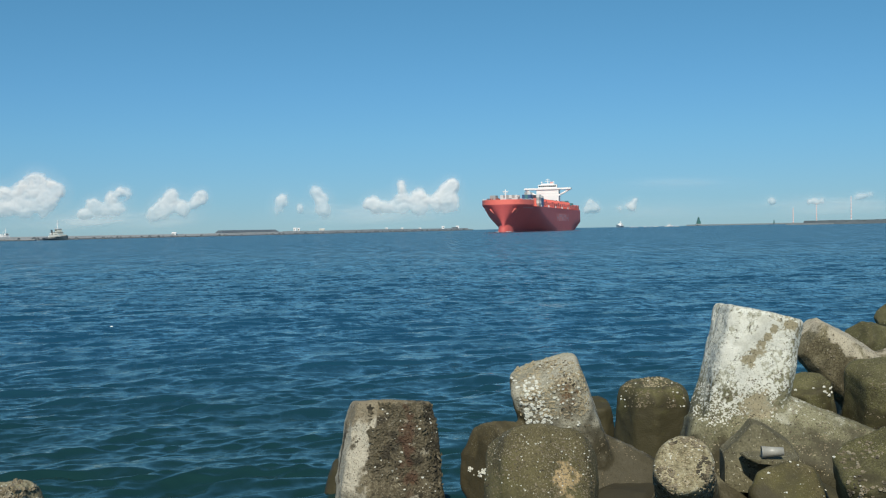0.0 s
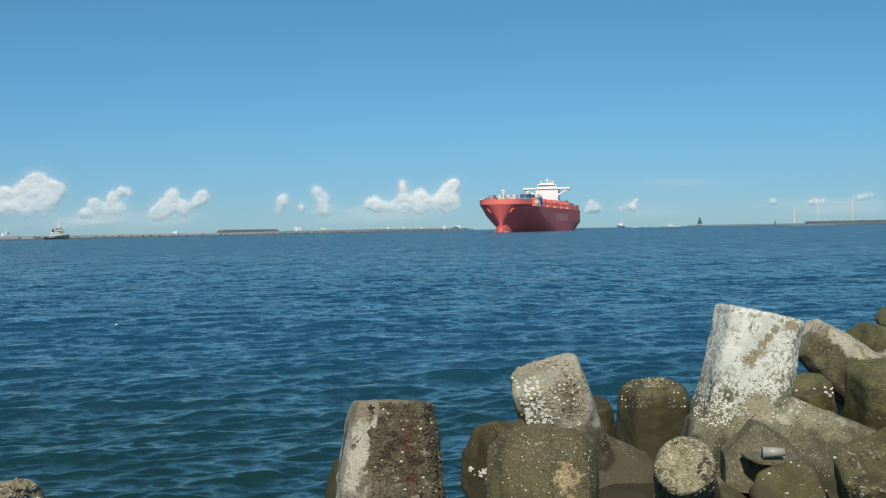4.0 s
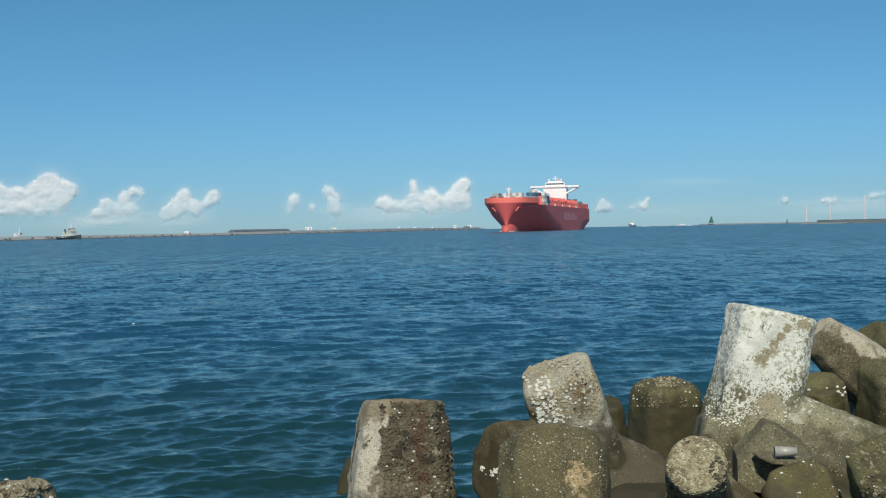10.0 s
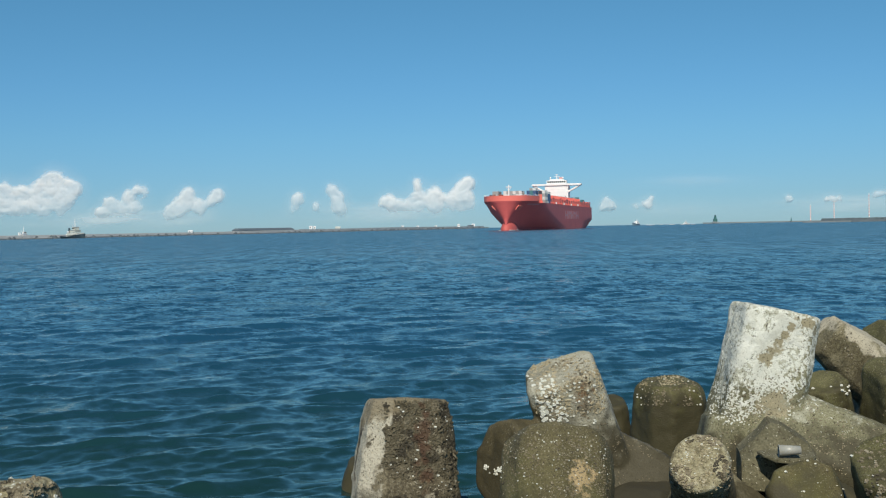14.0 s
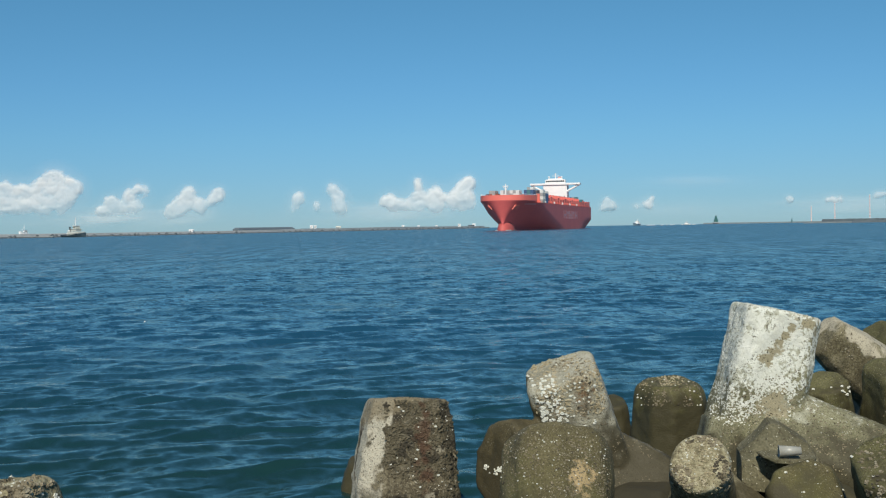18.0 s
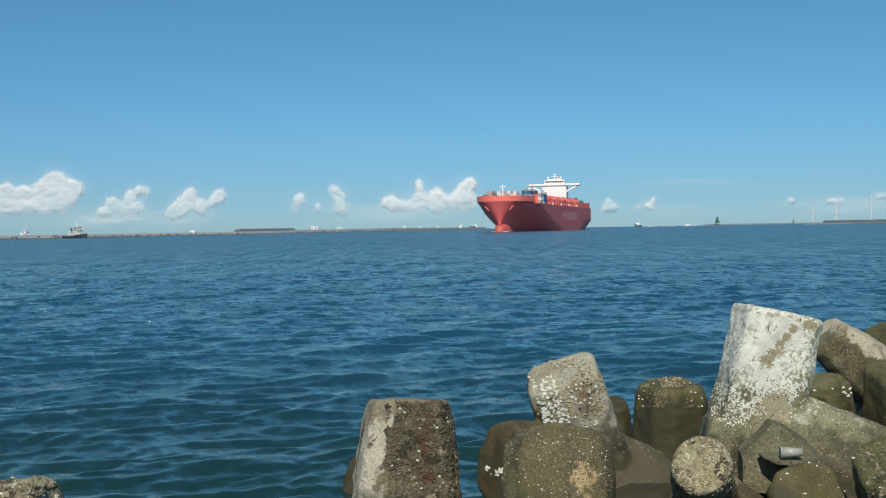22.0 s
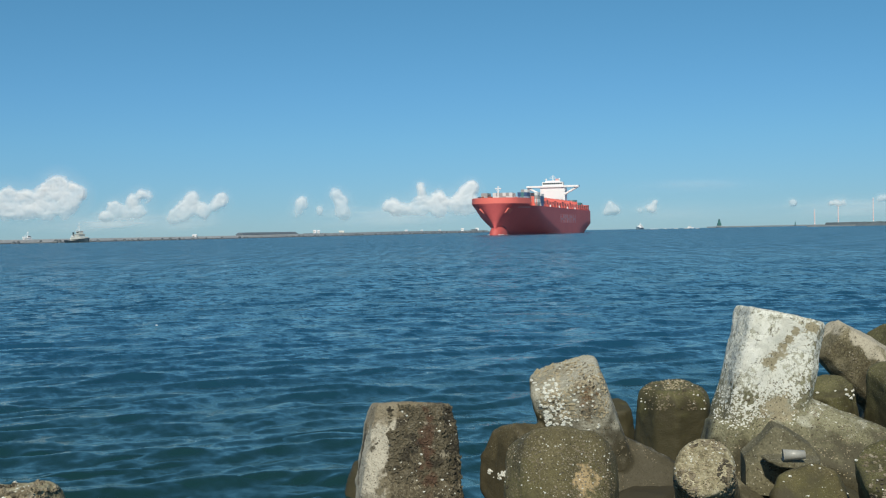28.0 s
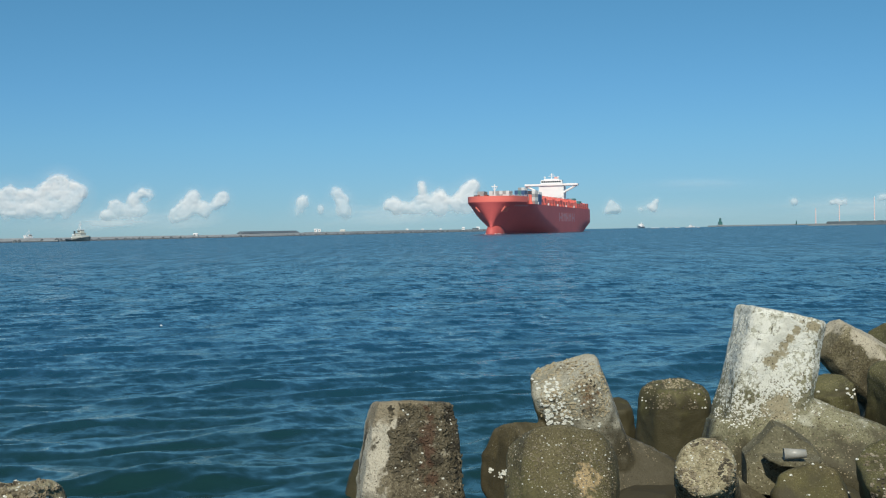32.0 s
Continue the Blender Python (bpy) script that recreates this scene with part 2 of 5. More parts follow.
CREAM = material("cream_paint", [(0.5, 0.52, 0.47), (0.62, 0.63, 0.58)], 0.2, 1, (0.5, 0.7), 0.0)


def water_material():
    """Deep water: blue-green light from below, and the sky mirrored in a rippled skin."""
    m = bpy.data.materials.new("sea_water")
    m.use_nodes = True
    nt = m.node_tree
    n, l = nt.nodes, nt.links
    n.remove(n["Principled BSDF"])
    co = n.new("ShaderNodeTexCoord")
    deep = n.new("ShaderNodeTexNoise")
    deep.inputs["Scale"].default_value, deep.inputs["Detail"].default_value = 0.03, 4
    stretch = n.new("ShaderNodeMapping")
    stretch.inputs["Scale"].default_value = (0.6, 1.6, 1)
    l.new(co.outputs["Object"], stretch.inputs[0])
    l.new(stretch.outputs[0], deep.inputs["Vector"])
    ramp = n.new("ShaderNodeValToRGB")
    ramp.color_ramp.elements[0].position, ramp.color_ramp.elements[1].position = 0.3, 0.7
    ramp.color_ramp.elements[0].color, ramp.color_ramp.elements[1].color = (0.008, 0.032, 0.028, 1), (0.0095, 0.038, 0.038, 1)
    l.new(deep.outputs[0], ramp.inputs[0])
    shelf, open_sea = n.new("ShaderNodeMapRange"), n.new("ShaderNodeMix")  # greener over the shallow rubble, bluer where it is deep
    shelf.interpolation_type = "SMOOTHSTEP"
    shelf.inputs[1].default_value, shelf.inputs[2].default_value = 10, 34
    away = n.new("ShaderNodeSeparateXYZ")
    l.new(n.new("ShaderNodeNewGeometry").outputs["Position"], away.inputs[0])
    l.new(away.outputs["Y"], shelf.inputs[0])
    open_sea.data_type, open_sea.inputs[7].default_value = "RGBA", (0.012, 0.065, 0.12, 1)
    l.new(shelf.outputs[0], open_sea.inputs["Factor"])
    l.new(ramp.outputs[0], open_sea.inputs[6])
    geo = n.new("ShaderNodeNewGeometry")
    last = geo.outputs["Normal"]
    lee = n.new("ShaderNodeMapRange")  # the chop is lower in the lee of the blocks
    lee.inputs[1].default_value, lee.inputs[2].default_value = 12, 48
    lee.inputs[3].default_value, lee.inputs[4].default_value = 0.1, 1.0
    l.new(away.outputs["Y"], lee.inputs[0])
    ripple = n.new("ShaderNodeMapRange")
    ripple.inputs[1].default_value, ripple.inputs[2].default_value = 12, 48
    ripple.inputs[3].default_value, ripple.inputs[4].default_value = 0.42, 1.0
    l.new(away.outputs["Y"], ripple.inputs[0])
    for scale, slope, fine in ((0.035, 0.16, 0), (0.11, 0.24, 0), (0.33, 0.3, 0), (0.95, 0.58, 0), (2.5, 0.64, 1), (7.0, 0.42, 1)):
        mp = n.new("ShaderNodeMapping")
        mp.vector_type = "TEXTURE"  # crests run aslant of the shore
        mp.inputs["Scale"].default_value = (1 / (scale * 1.15), 1 / (scale * 0.8), 1 / scale)
        mp.inputs["Rotation"].default_value = (0, 0, 0.5)
        tex = n.new("ShaderNodeTexNoise")
        tex.inputs["Scale"].default_value, tex.inputs["Detail"].default_value = 1.0, 1.5
        half, tilt = n.new("ShaderNodeVectorMath"), n.new("ShaderNodeVectorMath")
        half.operation, half.inputs[1].default_value = "SUBTRACT", (0.5, 0.5, 0.5)
        tilt.operation, tilt.inputs[1].default_value = "MULTIPLY_ADD", (slope, slope * 1.2, 0)
        l.new(co.outputs["Object"], mp.inputs[0])
        l.new(mp.outputs[0], tex.inputs["Vector"])
        l.new(tex.outputs["Color"], half.inputs[0])
        calm = n.new("ShaderNodeVectorMath")
        calm.operation = "SCALE"
        l.new(half.outputs[0], calm.inputs[0])
        l.new((ripple if fine else lee).outputs[0], calm.inputs["Scale"])
        l.new(calm.outputs[0], tilt.inputs[0])
        l.new(last, tilt.inputs[2])
        last = tilt.outputs[0]
    norm = n.new("ShaderNodeVectorMath")
    norm.operation = "NORMALIZE"
    l.new(last, norm.inputs[0])
    last = norm
    body, skin = n.new("ShaderNodeBsdfDiffuse"), n.new("ShaderNodeBsdfGlossy")
    l.new(open_sea.outputs[2], body.inputs["Color"])
    blur = n.new("ShaderNodeMapRange")  # far off the ripples are too small to be told apart
    blur.inputs[1].default_value, blur.inputs[2].default_value = 14, 160
    blur.inputs[3].default_value, blur.inputs[4].default_value = 0.17, 0.235
    l.new(away.outputs["Y"], blur.inputs[0])
    l.new(blur.outputs[0], skin.inputs["Roughness"])
    skin.inputs["Color"].default_value = (0.96, 1.0, 0.93, 1)
    l.new(last.outputs[0], skin.inputs["Normal"])
    fres = n.new("ShaderNodeFresnel")
    fres.inputs["IOR"].default_value = 1.333
    l.new(last.outputs[0], fres.inputs["Normal"])
    power, plus, cap = n.new("ShaderNodeMath"), n.new("ShaderNodeMath"), n.new("ShaderNodeMath")
    power.operation, power.inputs[1].default_value = "POWER", 1.25
    plus.inputs[1].default_value, cap.operation = 0.52, "DIVIDE"  # small waves keep the far sea from mirroring fully
    l.new(fres.outputs[0], power.inputs[0])
    l.new(power.outputs[0], plus.inputs[0])
    l.new(power.outputs[0], cap.inputs[0])
    l.new(plus.outputs[0], cap.inputs[1])
    paws, gust, gloss = n.new("ShaderNodeTexNoise"), n.new("ShaderNodeMapRange"), n.new("ShaderNodeMath")  # gusts ruffle the skin in patches
    paws.inputs["Scale"].default_value, paws.inputs["Detail"].default_value, paws.inputs["Roughness"].default_value = 0.3, 3, 0.5
    gust.inputs[1].default_value, gust.inputs[2].default_value = 0.32, 0.68
    gust.inputs[3].default_value, gust.inputs[4].default_value = 0.78, 1.24
    gloss.operation = "MULTIPLY"
    lanes = n.new("ShaderNodeMapping")
    lanes.inputs["Scale"].default_value, lanes.inputs["Rotation"].default_value = (2.0, 0.3, 1), (0, 0, 0.1)
    l.new(co.outputs["Object"], lanes.inputs[0])
    l.new(lanes.outputs[0], paws.inputs["Vector"])
    l.new(paws.outputs[0], gust.inputs[0])
    l.new(cap.outputs[0], gloss.inputs[0])
    l.new(gust.outputs[0], gloss.inputs[1])
    mix = n.new("ShaderNodeMixShader")
    l.new(gloss.outputs[0], mix.inputs[0])
    l.new(body.outputs[0], mix.inputs[1])
    l.new(skin.outputs[0], mix.inputs[2])
    l.new(mix.outputs[0], n["Material Output"].inputs["Surface"])
    return m


def cloud_material():
    """Soft white vapour, as thick as the cloud is there."""
    m = bpy.data.materials.new("cloud_vapour")
    m.use_nodes = True
    nt = m.node_tree
    n, l = nt.nodes, nt.links
    n.remove(n["Principled BSDF"])
    thick = n.new("ShaderNodeAttribute")
    thick.attribute_name = "thickness"
    front, back, both = n.new("ShaderNodeBsdfDiffuse"), n.new("ShaderNodeBsdfTranslucent"), n.new("ShaderNodeMixShader")
    for sh in (front, back):
        sh.inputs["Color"].default_value = (0.97, 0.945, 0.91, 1)
    both.inputs[0].default_value = 0.35
    clear, mix = n.new("ShaderNodeBsdfTransparent"), n.new("ShaderNodeMixShader")
    l.new(front.outputs[0], both.inputs[1])
    l.new(back.outputs[0], both.inputs[2])
    l.new(thick.outputs["Fac"], mix.inputs[0])
    l.new(clear.outputs[0], mix.inputs[1])
    l.new(both.outputs[0], mix.inputs[2])
    l.new(mix.outputs[0], n["Material Output"].inputs["Surface"])
    return m


SEA = water_material()
VAPOUR = cloud_material()


# ---- mesh helpers ----
def mesh_object(name, bm, mat, smooth=False):
    me = bpy.data.meshes.new(name)
    bm.normal_update()
    bm.to_mesh(me)
    bm.free()
    me.materials.append(mat)
    if smooth:
        me.polygons.foreach_set("use_smooth", [True] * len(me.polygons))
    return new(name, me)


def part(name, bm, mat, parent, label="", at=None, smooth=False):
    ob = mesh_object(name, bm, mat, smooth)
    ob.parent = parent
    if at is not None:
        ob.matrix_basis = at
    if label:
        tagged(ob, label)
    return ob


def empty(name, m, label, category, group="", kind=""):
    ob = new(name)
    ob.matrix_basis = m
    return tagged(ob, label, category, group, kind)


def box(bm, x0, x1, y0, y1, z0, z1, bevel=0.0):
    m = Matrix.LocRotScale(((x0 + x1) / 2, (y0 + y1) / 2, (z0 + z1) / 2), None, (x1 - x0, y1 - y0, z1 - z0))
    made = bmesh.ops.create_cube(bm, size=1, matrix=m)["verts"]
    if bevel:
        edges = list({e for v in made for e in v.link_edges})
        bmesh.ops.bevel(bm, geom=edges, offset=bevel, segments=2, affect="EDGES")
    return bm


def rod(bm, a, b, r0, r1=None, sides=10):
    a, b = Vector(a), Vector(b)
    d = b - a
    m = Matrix.Translation((a + b) / 2) @ d.to_track_quat("Z", "Y").to_matrix().to_4x4()
    bmesh.ops.create_cone(bm, cap_ends=True, segments=sides, radius1=r0, radius2=r0 if r1 is None else r1, depth=d.length, matrix=m)
    return bm


def loft(bm, rings, closed=True, caps=True):
    vs = [[bm.verts.new(p) for p in r] for r in rings]
    k = len(rings[0])
    for a, b in zip(vs, vs[1:]):
        for i in range(k if closed else k - 1):
            j = (i + 1) % k
            bm.faces.new((a[i], a[j], b[j], b[i]))
    if caps:
        bm.faces.new(list(reversed(vs[0])))
        bm.faces.new(vs[-1])
    return bm


# ---- sea, bed and quay ----
def sea_sheet(name, seed, level, rows, cols, wide, swell=1.0):
    """A sheet of choppy sea out to the horizon, finest near the shore, its waves a sum of many trains."""
    rng = np.random.default_rng(seed)
    y = np.linspace(8.4 ** -0.5, 4700 ** -0.5, rows) ** -2
    s = np.linspace(-1, 1, cols)
    y0 = np.repeat(y[:, None], cols, 1)
    x0 = s[None, :] * (wide + 0.44 * y[:, None])
    gap = np.maximum(np.gradient(y), (wide + 0.44 * y) * 2 / cols)[:, None]
    xx, yy, z = x0.copy(), y0.copy(), np.zeros_like(x0)
    trains = 70
    for i in range(trains):
        wave = 0.17 * (3.6 / 0.17) ** (i / (trains - 1)) * rng.uniform(0.93, 1.07)
        turn = rng.normal(-1.2, 0.55)
        k = 2 * math.pi / wave
        phase = k * (x0 * math.cos(turn) + y0 * math.sin(turn)) + rng.uniform(0, 6.28)
        phase += 1.1 * np.sin(0.11 * k * (x0 * math.sin(turn) - y0 * math.cos(turn)) + rng.uniform(0, 6.28))
        fade = np.clip(wave / (3.0 * gap) - 0.6, 0, 1) * swell * 0.0046 * wave ** 0.72
        fade = fade * (1 + 0.6 * np.sin(0.19 * k * (x0 * math.cos(turn + 0.6) + y0 * math.sin(turn + 0.6)) + rng.uniform(0, 6.28)))
        z += fade * np.cos(phase)
        push = 1.15 * fade * np.sin(phase)  # peaked crests and flat troughs
        xx -= math.cos(turn) * push
        yy -= math.sin(turn) * push
    z += level
    me = bpy.data.meshes.new(name)
    me.vertices.add(rows * cols)
    me.vertices.foreach_set("co", np.stack([xx, yy, z], -1).astype(np.float32).ravel())
    i = np.arange((rows - 1) * cols).reshape(rows - 1, cols)[:, :-1].ravel()
    quads = np.stack([i, i + 1, i + cols + 1, i + cols], 1).astype(np.int32)
    me.loops.add(quads.size)
    me.loops.foreach_set("vertex_index", quads.ravel())
    me.polygons.add(len(quads))
    me.polygons.foreach_set("loop_start", np.arange(0, quads.size, 4, dtype=np.int32))
    me.polygons.foreach_set("use_smooth", np.ones(len(quads), bool))
    me.materials.append(SEA)
    me.update(calc_edges=True)
    me.validate()
    return tagged(new(name, me), "deep blue choppy harbour water with small ripples", "water", kind="structure")


water_a = sea_sheet("water", 3, 0.0, 860, 760, 13)
water_b = sea_sheet("water_chop", 8, -0.035, 480, 440, 15)

bed = bmesh.new()
bmesh.ops.create_grid(bed, x_segments=90, y_segments=60, size=1, matrix=Matrix.Translation((3, 15, -0.45)) @ Matrix.Diagonal((16, 11, 1, 1)))
for v in bed.verts:
    v.co.z += 0.25 * noise.noise(v.co * 0.9) - 0.1 * max(0, v.co.y - 16)
tagged(mesh_object("rubble_bed", bed, RUBBLE, True), "dark submerged rubble bed under the concrete armour blocks", "rubble", kind="structure")
quay = box(bmesh.new(), -25, 25, -25, 5.0, -1.5, 1.3, 0.08)
tagged(mesh_object("quay", quay, STONE), "plain grey concrete quay behind the armour blocks", "quay", kind="structure")


# ---- container ship ----
# local axes: x forward from the stem at the waterline, y to port, z up
HALF_BEAM, DECK_Z, KNUCKLE, FC_Z = 24.1, 21.5, 22.8, 26.9


def stem_x(z):
    return max(0.0, min(z, KNUCKLE) - 7) * 0.43


def stern_x(z):
    return -(317 + min(max(z, 0), 9) * 1.55)


def half_breadth(s, z):
    """Half the hull's width, s metres behind the stem at that height."""
    h = min(max(z / KNUCKLE, 0), 1)
    nose = 18.2 * h * h  # the stem's roundness grows upwards
    lean = 0.19 + 0.17 * min(h / 0.62, 1)
    sine = lean / math.hypot(1, lean)
    touch = nose * (1 - sine)
    s = max(s, 0.0)
    if s < touch:
        w = math.sqrt(max(nose * nose - (nose - s) ** 2, 0))
    else:
        w = nose * math.sqrt(1 - sine * sine) + (s - touch) * lean
    soft = max(7 - abs(w - HALF_BEAM), 0) / 7
    full = min(w, HALF_BEAM) - soft * soft * 7 / 4
    aft = stem_x(z) - stern_x(z) - s
    if z < 9:
        full *= 1 - 0.2 * (1 - z / 9) * max(0, 1 - aft / 70) ** 1.5
    return full


def hull_skin(bm, z_levels, s_from=0.0, s_to=None, steps=90, inset=0.0):
    for side in (1, -1):
        grid = []
        for z in z_levels:
            x0 = stem_x(z)
            length = x0 - stern_x(z) if s_to is None else s_to + x0
            line = []
            for i in range(steps + 1):
                s = s_from + (length - s_from) * (i / steps) ** 1.8
                line.append(bm.verts.new((x0 - s, side * max(half_breadth(s, z) - inset, 0.0), z)))
            grid.append(line)
        for a, b in zip(grid, grid[1:]):
            for i in range(steps):
                f = (a[i], b[i], b[i + 1], a[i + 1])
                bm.faces.new(f if side > 0 else f[::-1])
    bmesh.ops.remove_doubles(bm, verts=bm.verts, dist=0.002)


def build_ship():
    ship = empty("container_ship", pose(0, 0, 0), "red container ship with white bridge and few containers, sailing in", "ship")
    bm = bmesh.new()
    hull_skin(bm, [-3, -1, 0, 2, 4, 6.5, 9, 11.5, 14, 16.5, 19, DECK_Z])
    tr = [(stern_x(z), half_breadth(stem_x(z) - stern_x(z), z), z) for z in (-3, 0, 4, 9, 14, DECK_Z)]
    for a, b in zip(tr, tr[1:]):
        bm.faces.new([bm.verts.new(p) for p in ((a[0], a[1], a[2]), (a[0], -a[1], a[2]), (b[0], -b[1], b[2]), (b[0], b[1], b[2]))])
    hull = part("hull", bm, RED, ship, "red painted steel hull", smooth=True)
    # decks
    bm = bmesh.new()
    left, right = [], []
    for i in range(60):
        s = (stem_x(DECK_Z) - stern_x(DECK_Z)) * (i / 59) ** 1.6
        w = half_breadth(s, DECK_Z)
        left.append((stem_x(DECK_Z) - s, w, DECK_Z - 0.3))
        right.append((stem_x(DECK_Z) - s, -w, DECK_Z - 0.3))
    L, R = [bm.verts.new(p) for p in left], [bm.verts.new(p) for p in right]
    for i in range(59):
        bm.faces.new((L[i], L[i + 1], R[i + 1], R[i]))
    part("deck", bm, BOOT, ship)
    # raised forecastle: flared side, and the bulwark above its knuckle
    bm = bmesh.new()
    hull_skin(bm, [DECK_Z, 22.2, KNUCKLE], s_to=24, steps=60)
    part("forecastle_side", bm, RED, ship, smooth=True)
    bm = bmesh.new()
    hull_skin(bm, [KNUCKLE, 24.6, FC_Z], s_to=24, steps=60)
    hull_skin(bm, [KNUCKLE, FC_Z], s_to=24, steps=60, inset=0.5)
    for side in (1, -1):
        w = half_breadth(24 + stem_x(25), 25)
        box(bm, -24.6, -24, side * (w - 0.3) - 0.3, side * (w - 0.3) + 0.3, KNUCKLE, FC_Z)
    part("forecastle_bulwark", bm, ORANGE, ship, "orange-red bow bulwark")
    rail = bmesh.new()
    for i in range(26):
        s = 1.0 + i * 1.15
        for side in (1, -1):
            x, w = stem_x(FC_Z) - s, half_breadth(s, FC_Z) - 0.2
            rod(rail, (x, side * w, FC_Z - 0.2), (x, side * w, FC_Z + 1.1), 0.07, sides=5)
    tagged(part("bow_rail", rail, WHITE, ship), kind="stuff")
    bm = bmesh.new()
    bmesh.ops.create_uvsphere(bm, u_segments=28, v_segments=16, radius=1, matrix=pose(-14.5, 0, -0.4) @ Matrix.Diagonal((17.0, 6.3, 8.8, 1)))
    part("bulbous_bow", bm, BOOT, ship, "faded pink bulb at the waterline", smooth=True)
    # anchor pockets, flush on the flare
    for side in (1, -1):
        def skin(x, z):
            return Vector((x, side * half_breadth(stem_x(z) - x, z), z))
        at = skin(-2.6, 17.6)
        along, up = (skin(-2.1, 17.6) - skin(-3.1, 17.6)).normalized(), (skin(-2.6, 18.1) - skin(-2.6, 17.1)).normalized()
        out = along.cross(up) * -side
        out.normalize()
        up = out.cross(along) * -side
        turn = Matrix((along, out, along.cross(out))).transposed().to_4x4()
        bm = box(bmesh.new(), -3.3, 3.3, -1.2, 0.5, -2.3, 2.3, 0.2)
        pocket = part("anchor_pocket", bm, POCKET, ship, "bright red anchor recess", Matrix.Translation(at) @ turn)
        bm = bmesh.new()
        rod(bm, (0, 0, 1.2), (0, 0, -1.2), 0.2)
        box(bm, -1.0, 1.0, -0.2, 0.2, -1.5, -1.1, 0.1)
        anchor = part("anchor", bm, RED, pocket)
        anchor.location = (0, 0.5, 0)
    # hatch coaming and covers, bay by bay
    for i in range(15):
        s0 = 28 + i * 14.6
        if s0 > 236:
            break
        w = min(half_breadth(s0 + stem_x(DECK_Z), DECK_Z), 24) - 2.4
        bm = box(bmesh.new(), -s0 - 12.6, -s0, -w, w, DECK_Z - 0.3, DECK_Z + 2.2, 0.25)
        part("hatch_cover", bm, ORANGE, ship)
        # lashing bridge between bays
        bm = bmesh.new()
        for k in range(11):
            y = -w + 2 * w * k / 10
            box(bm, -s0 - 14.2, -s0 - 13.6, y - 0.25, y + 0.25, DECK_Z - 0.3, DECK_Z + 7.0)
        for z in (2.4, 4.6, 6.8):
            box(bm, -s0 - 14.3, -s0 - 13.3, -w - 1.4, w + 1.4, DECK_Z + z, DECK_Z + z + 0.3)
        for side in (1, -1):
            box(bm, -s0 - 14.3, -s0 - 13.3, side * (w + 1.4) - 0.9, side * (w + 1.4) + 0.5, DECK_Z - 0.3, DECK_Z + 7.1)
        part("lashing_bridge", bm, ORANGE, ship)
        for side in (1, -1):
            bm = box(bmesh.new(), -s0 - 14.4, -s0 - 13.2, side * (w + 2.0) - 0.6, side * (w + 2.0) + 0.6, DECK_Z - 0.3, DECK_Z + 1.7, 0.1)
            part("deck_locker", bm, WHITE if i % 3 == 1 else ORANGE, ship)
    for s0 in (272, 287, 302, 316):
        bm = box(bmesh.new(), -s0 - 12.0, -s0, -21.5, 21.5, DECK_Z - 0.3, DECK_Z + 2.2, 0.25)
        part("hatch_cover", bm, ORANGE, ship)
    bm = bmesh.new()
    for side in (1, -1):
        for z in (0.6, 1.2):
            rod(bm, (-40, side * 23.6, DECK_Z + z), (-329, side * 23.6, DECK_Z + z), 0.06, sides=5)
        for k in range(97):
            rod(bm, (-40 - 3 * k, side * 23.6, DECK_Z - 0.3), (-40 - 3 * k, side * 23.6, DECK_Z + 1.2), 0.06, sides=5)
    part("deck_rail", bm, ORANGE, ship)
    for side in (1, -1):
        bm = bmesh.new()
        for k in range(22):
            box(bm, -44 - k * 13.0, -44 - k * 13.0 - 11.0, side * 22.9 - 0.3, side * 22.9 + 0.3, DECK_Z - 0.3, DECK_Z + (4.4 if k % 3 else 5.4), 0.05)
        tagged(part("coaming_plate", bm, ORANGE, ship, "orange-red plating along the deck edge"), kind="stuff")
    bm = box(bmesh.new(), -329, -320, -21, 21, DECK_Z - 0.3, DECK_Z + 5.6, 0.3)
    part("mooring_deck_house", bm, ORANGE, ship)
    # accommodation and bridge
    bx = -250.5
    bm = box(bmesh.new(), bx - 13, bx, -11.6, 11.6, DECK_Z - 0.3, 42.5, 0.3)
    block = part("accommodation", bm, WHITE, ship, "white deckhouse")
    for z in range(24, 42, 3):
        bm = box(bmesh.new(), bx - 13.1, bx + 0.12, -11.75, 11.75, z - 0.1, z + 0.1)
        part("deck_edge", bm, WHITE, block)
    bm = box(bmesh.new(), bx - 7, bx + 1.2, -24.6, 24.6, 42.6, 44.5, 0.25)
    part("bridge_wing", bm, WHITE, ship, "white bridge deck reaching from side to side")
    for side in (1, -1):
        bm = rod(bmesh.new(), (bx - 1.0, side * 23.6, 42.9), (bx - 1.0, side * 11.0, 36.2), 0.95, sides=8)
        part("wing_brace", bm, WHITE, ship)
    bm = box(bmesh.new(), bx - 8, bx - 0.5, -9.8, 9.8, 44.3, 48.0, 0.3)
    house = part("wheelhouse", bm, WHITE, ship)
    for k in range(9):
        bm = box(bmesh.new(), bx - 0.5, bx - 0.42, -9.0 + k * 2.04, -7.3 + k * 2.04, 45.6, 47.1)
        part("window", bm, GLASS_DARK, house)
    bm = box(bmesh.new(), bx - 6.5, bx - 2, -7, 7, 48.0, 49.2, 0.1)
    part("monkey_island", bm, WHITE, ship)
    bm = bmesh.new()
    rod(bm, (bx - 4, 0, 49), (bx - 4, 0, 54.5), 0.5, 0.25)
    box(bm, bx - 4.3, bx - 3.7, -3.2, 3.2, 51.5, 51.9)
    box(bm, bx - 4.3, bx - 3.7, -1.8, 1.8, 53.3, 53.6)
    part("radar_mast", bm, WHITE, ship)
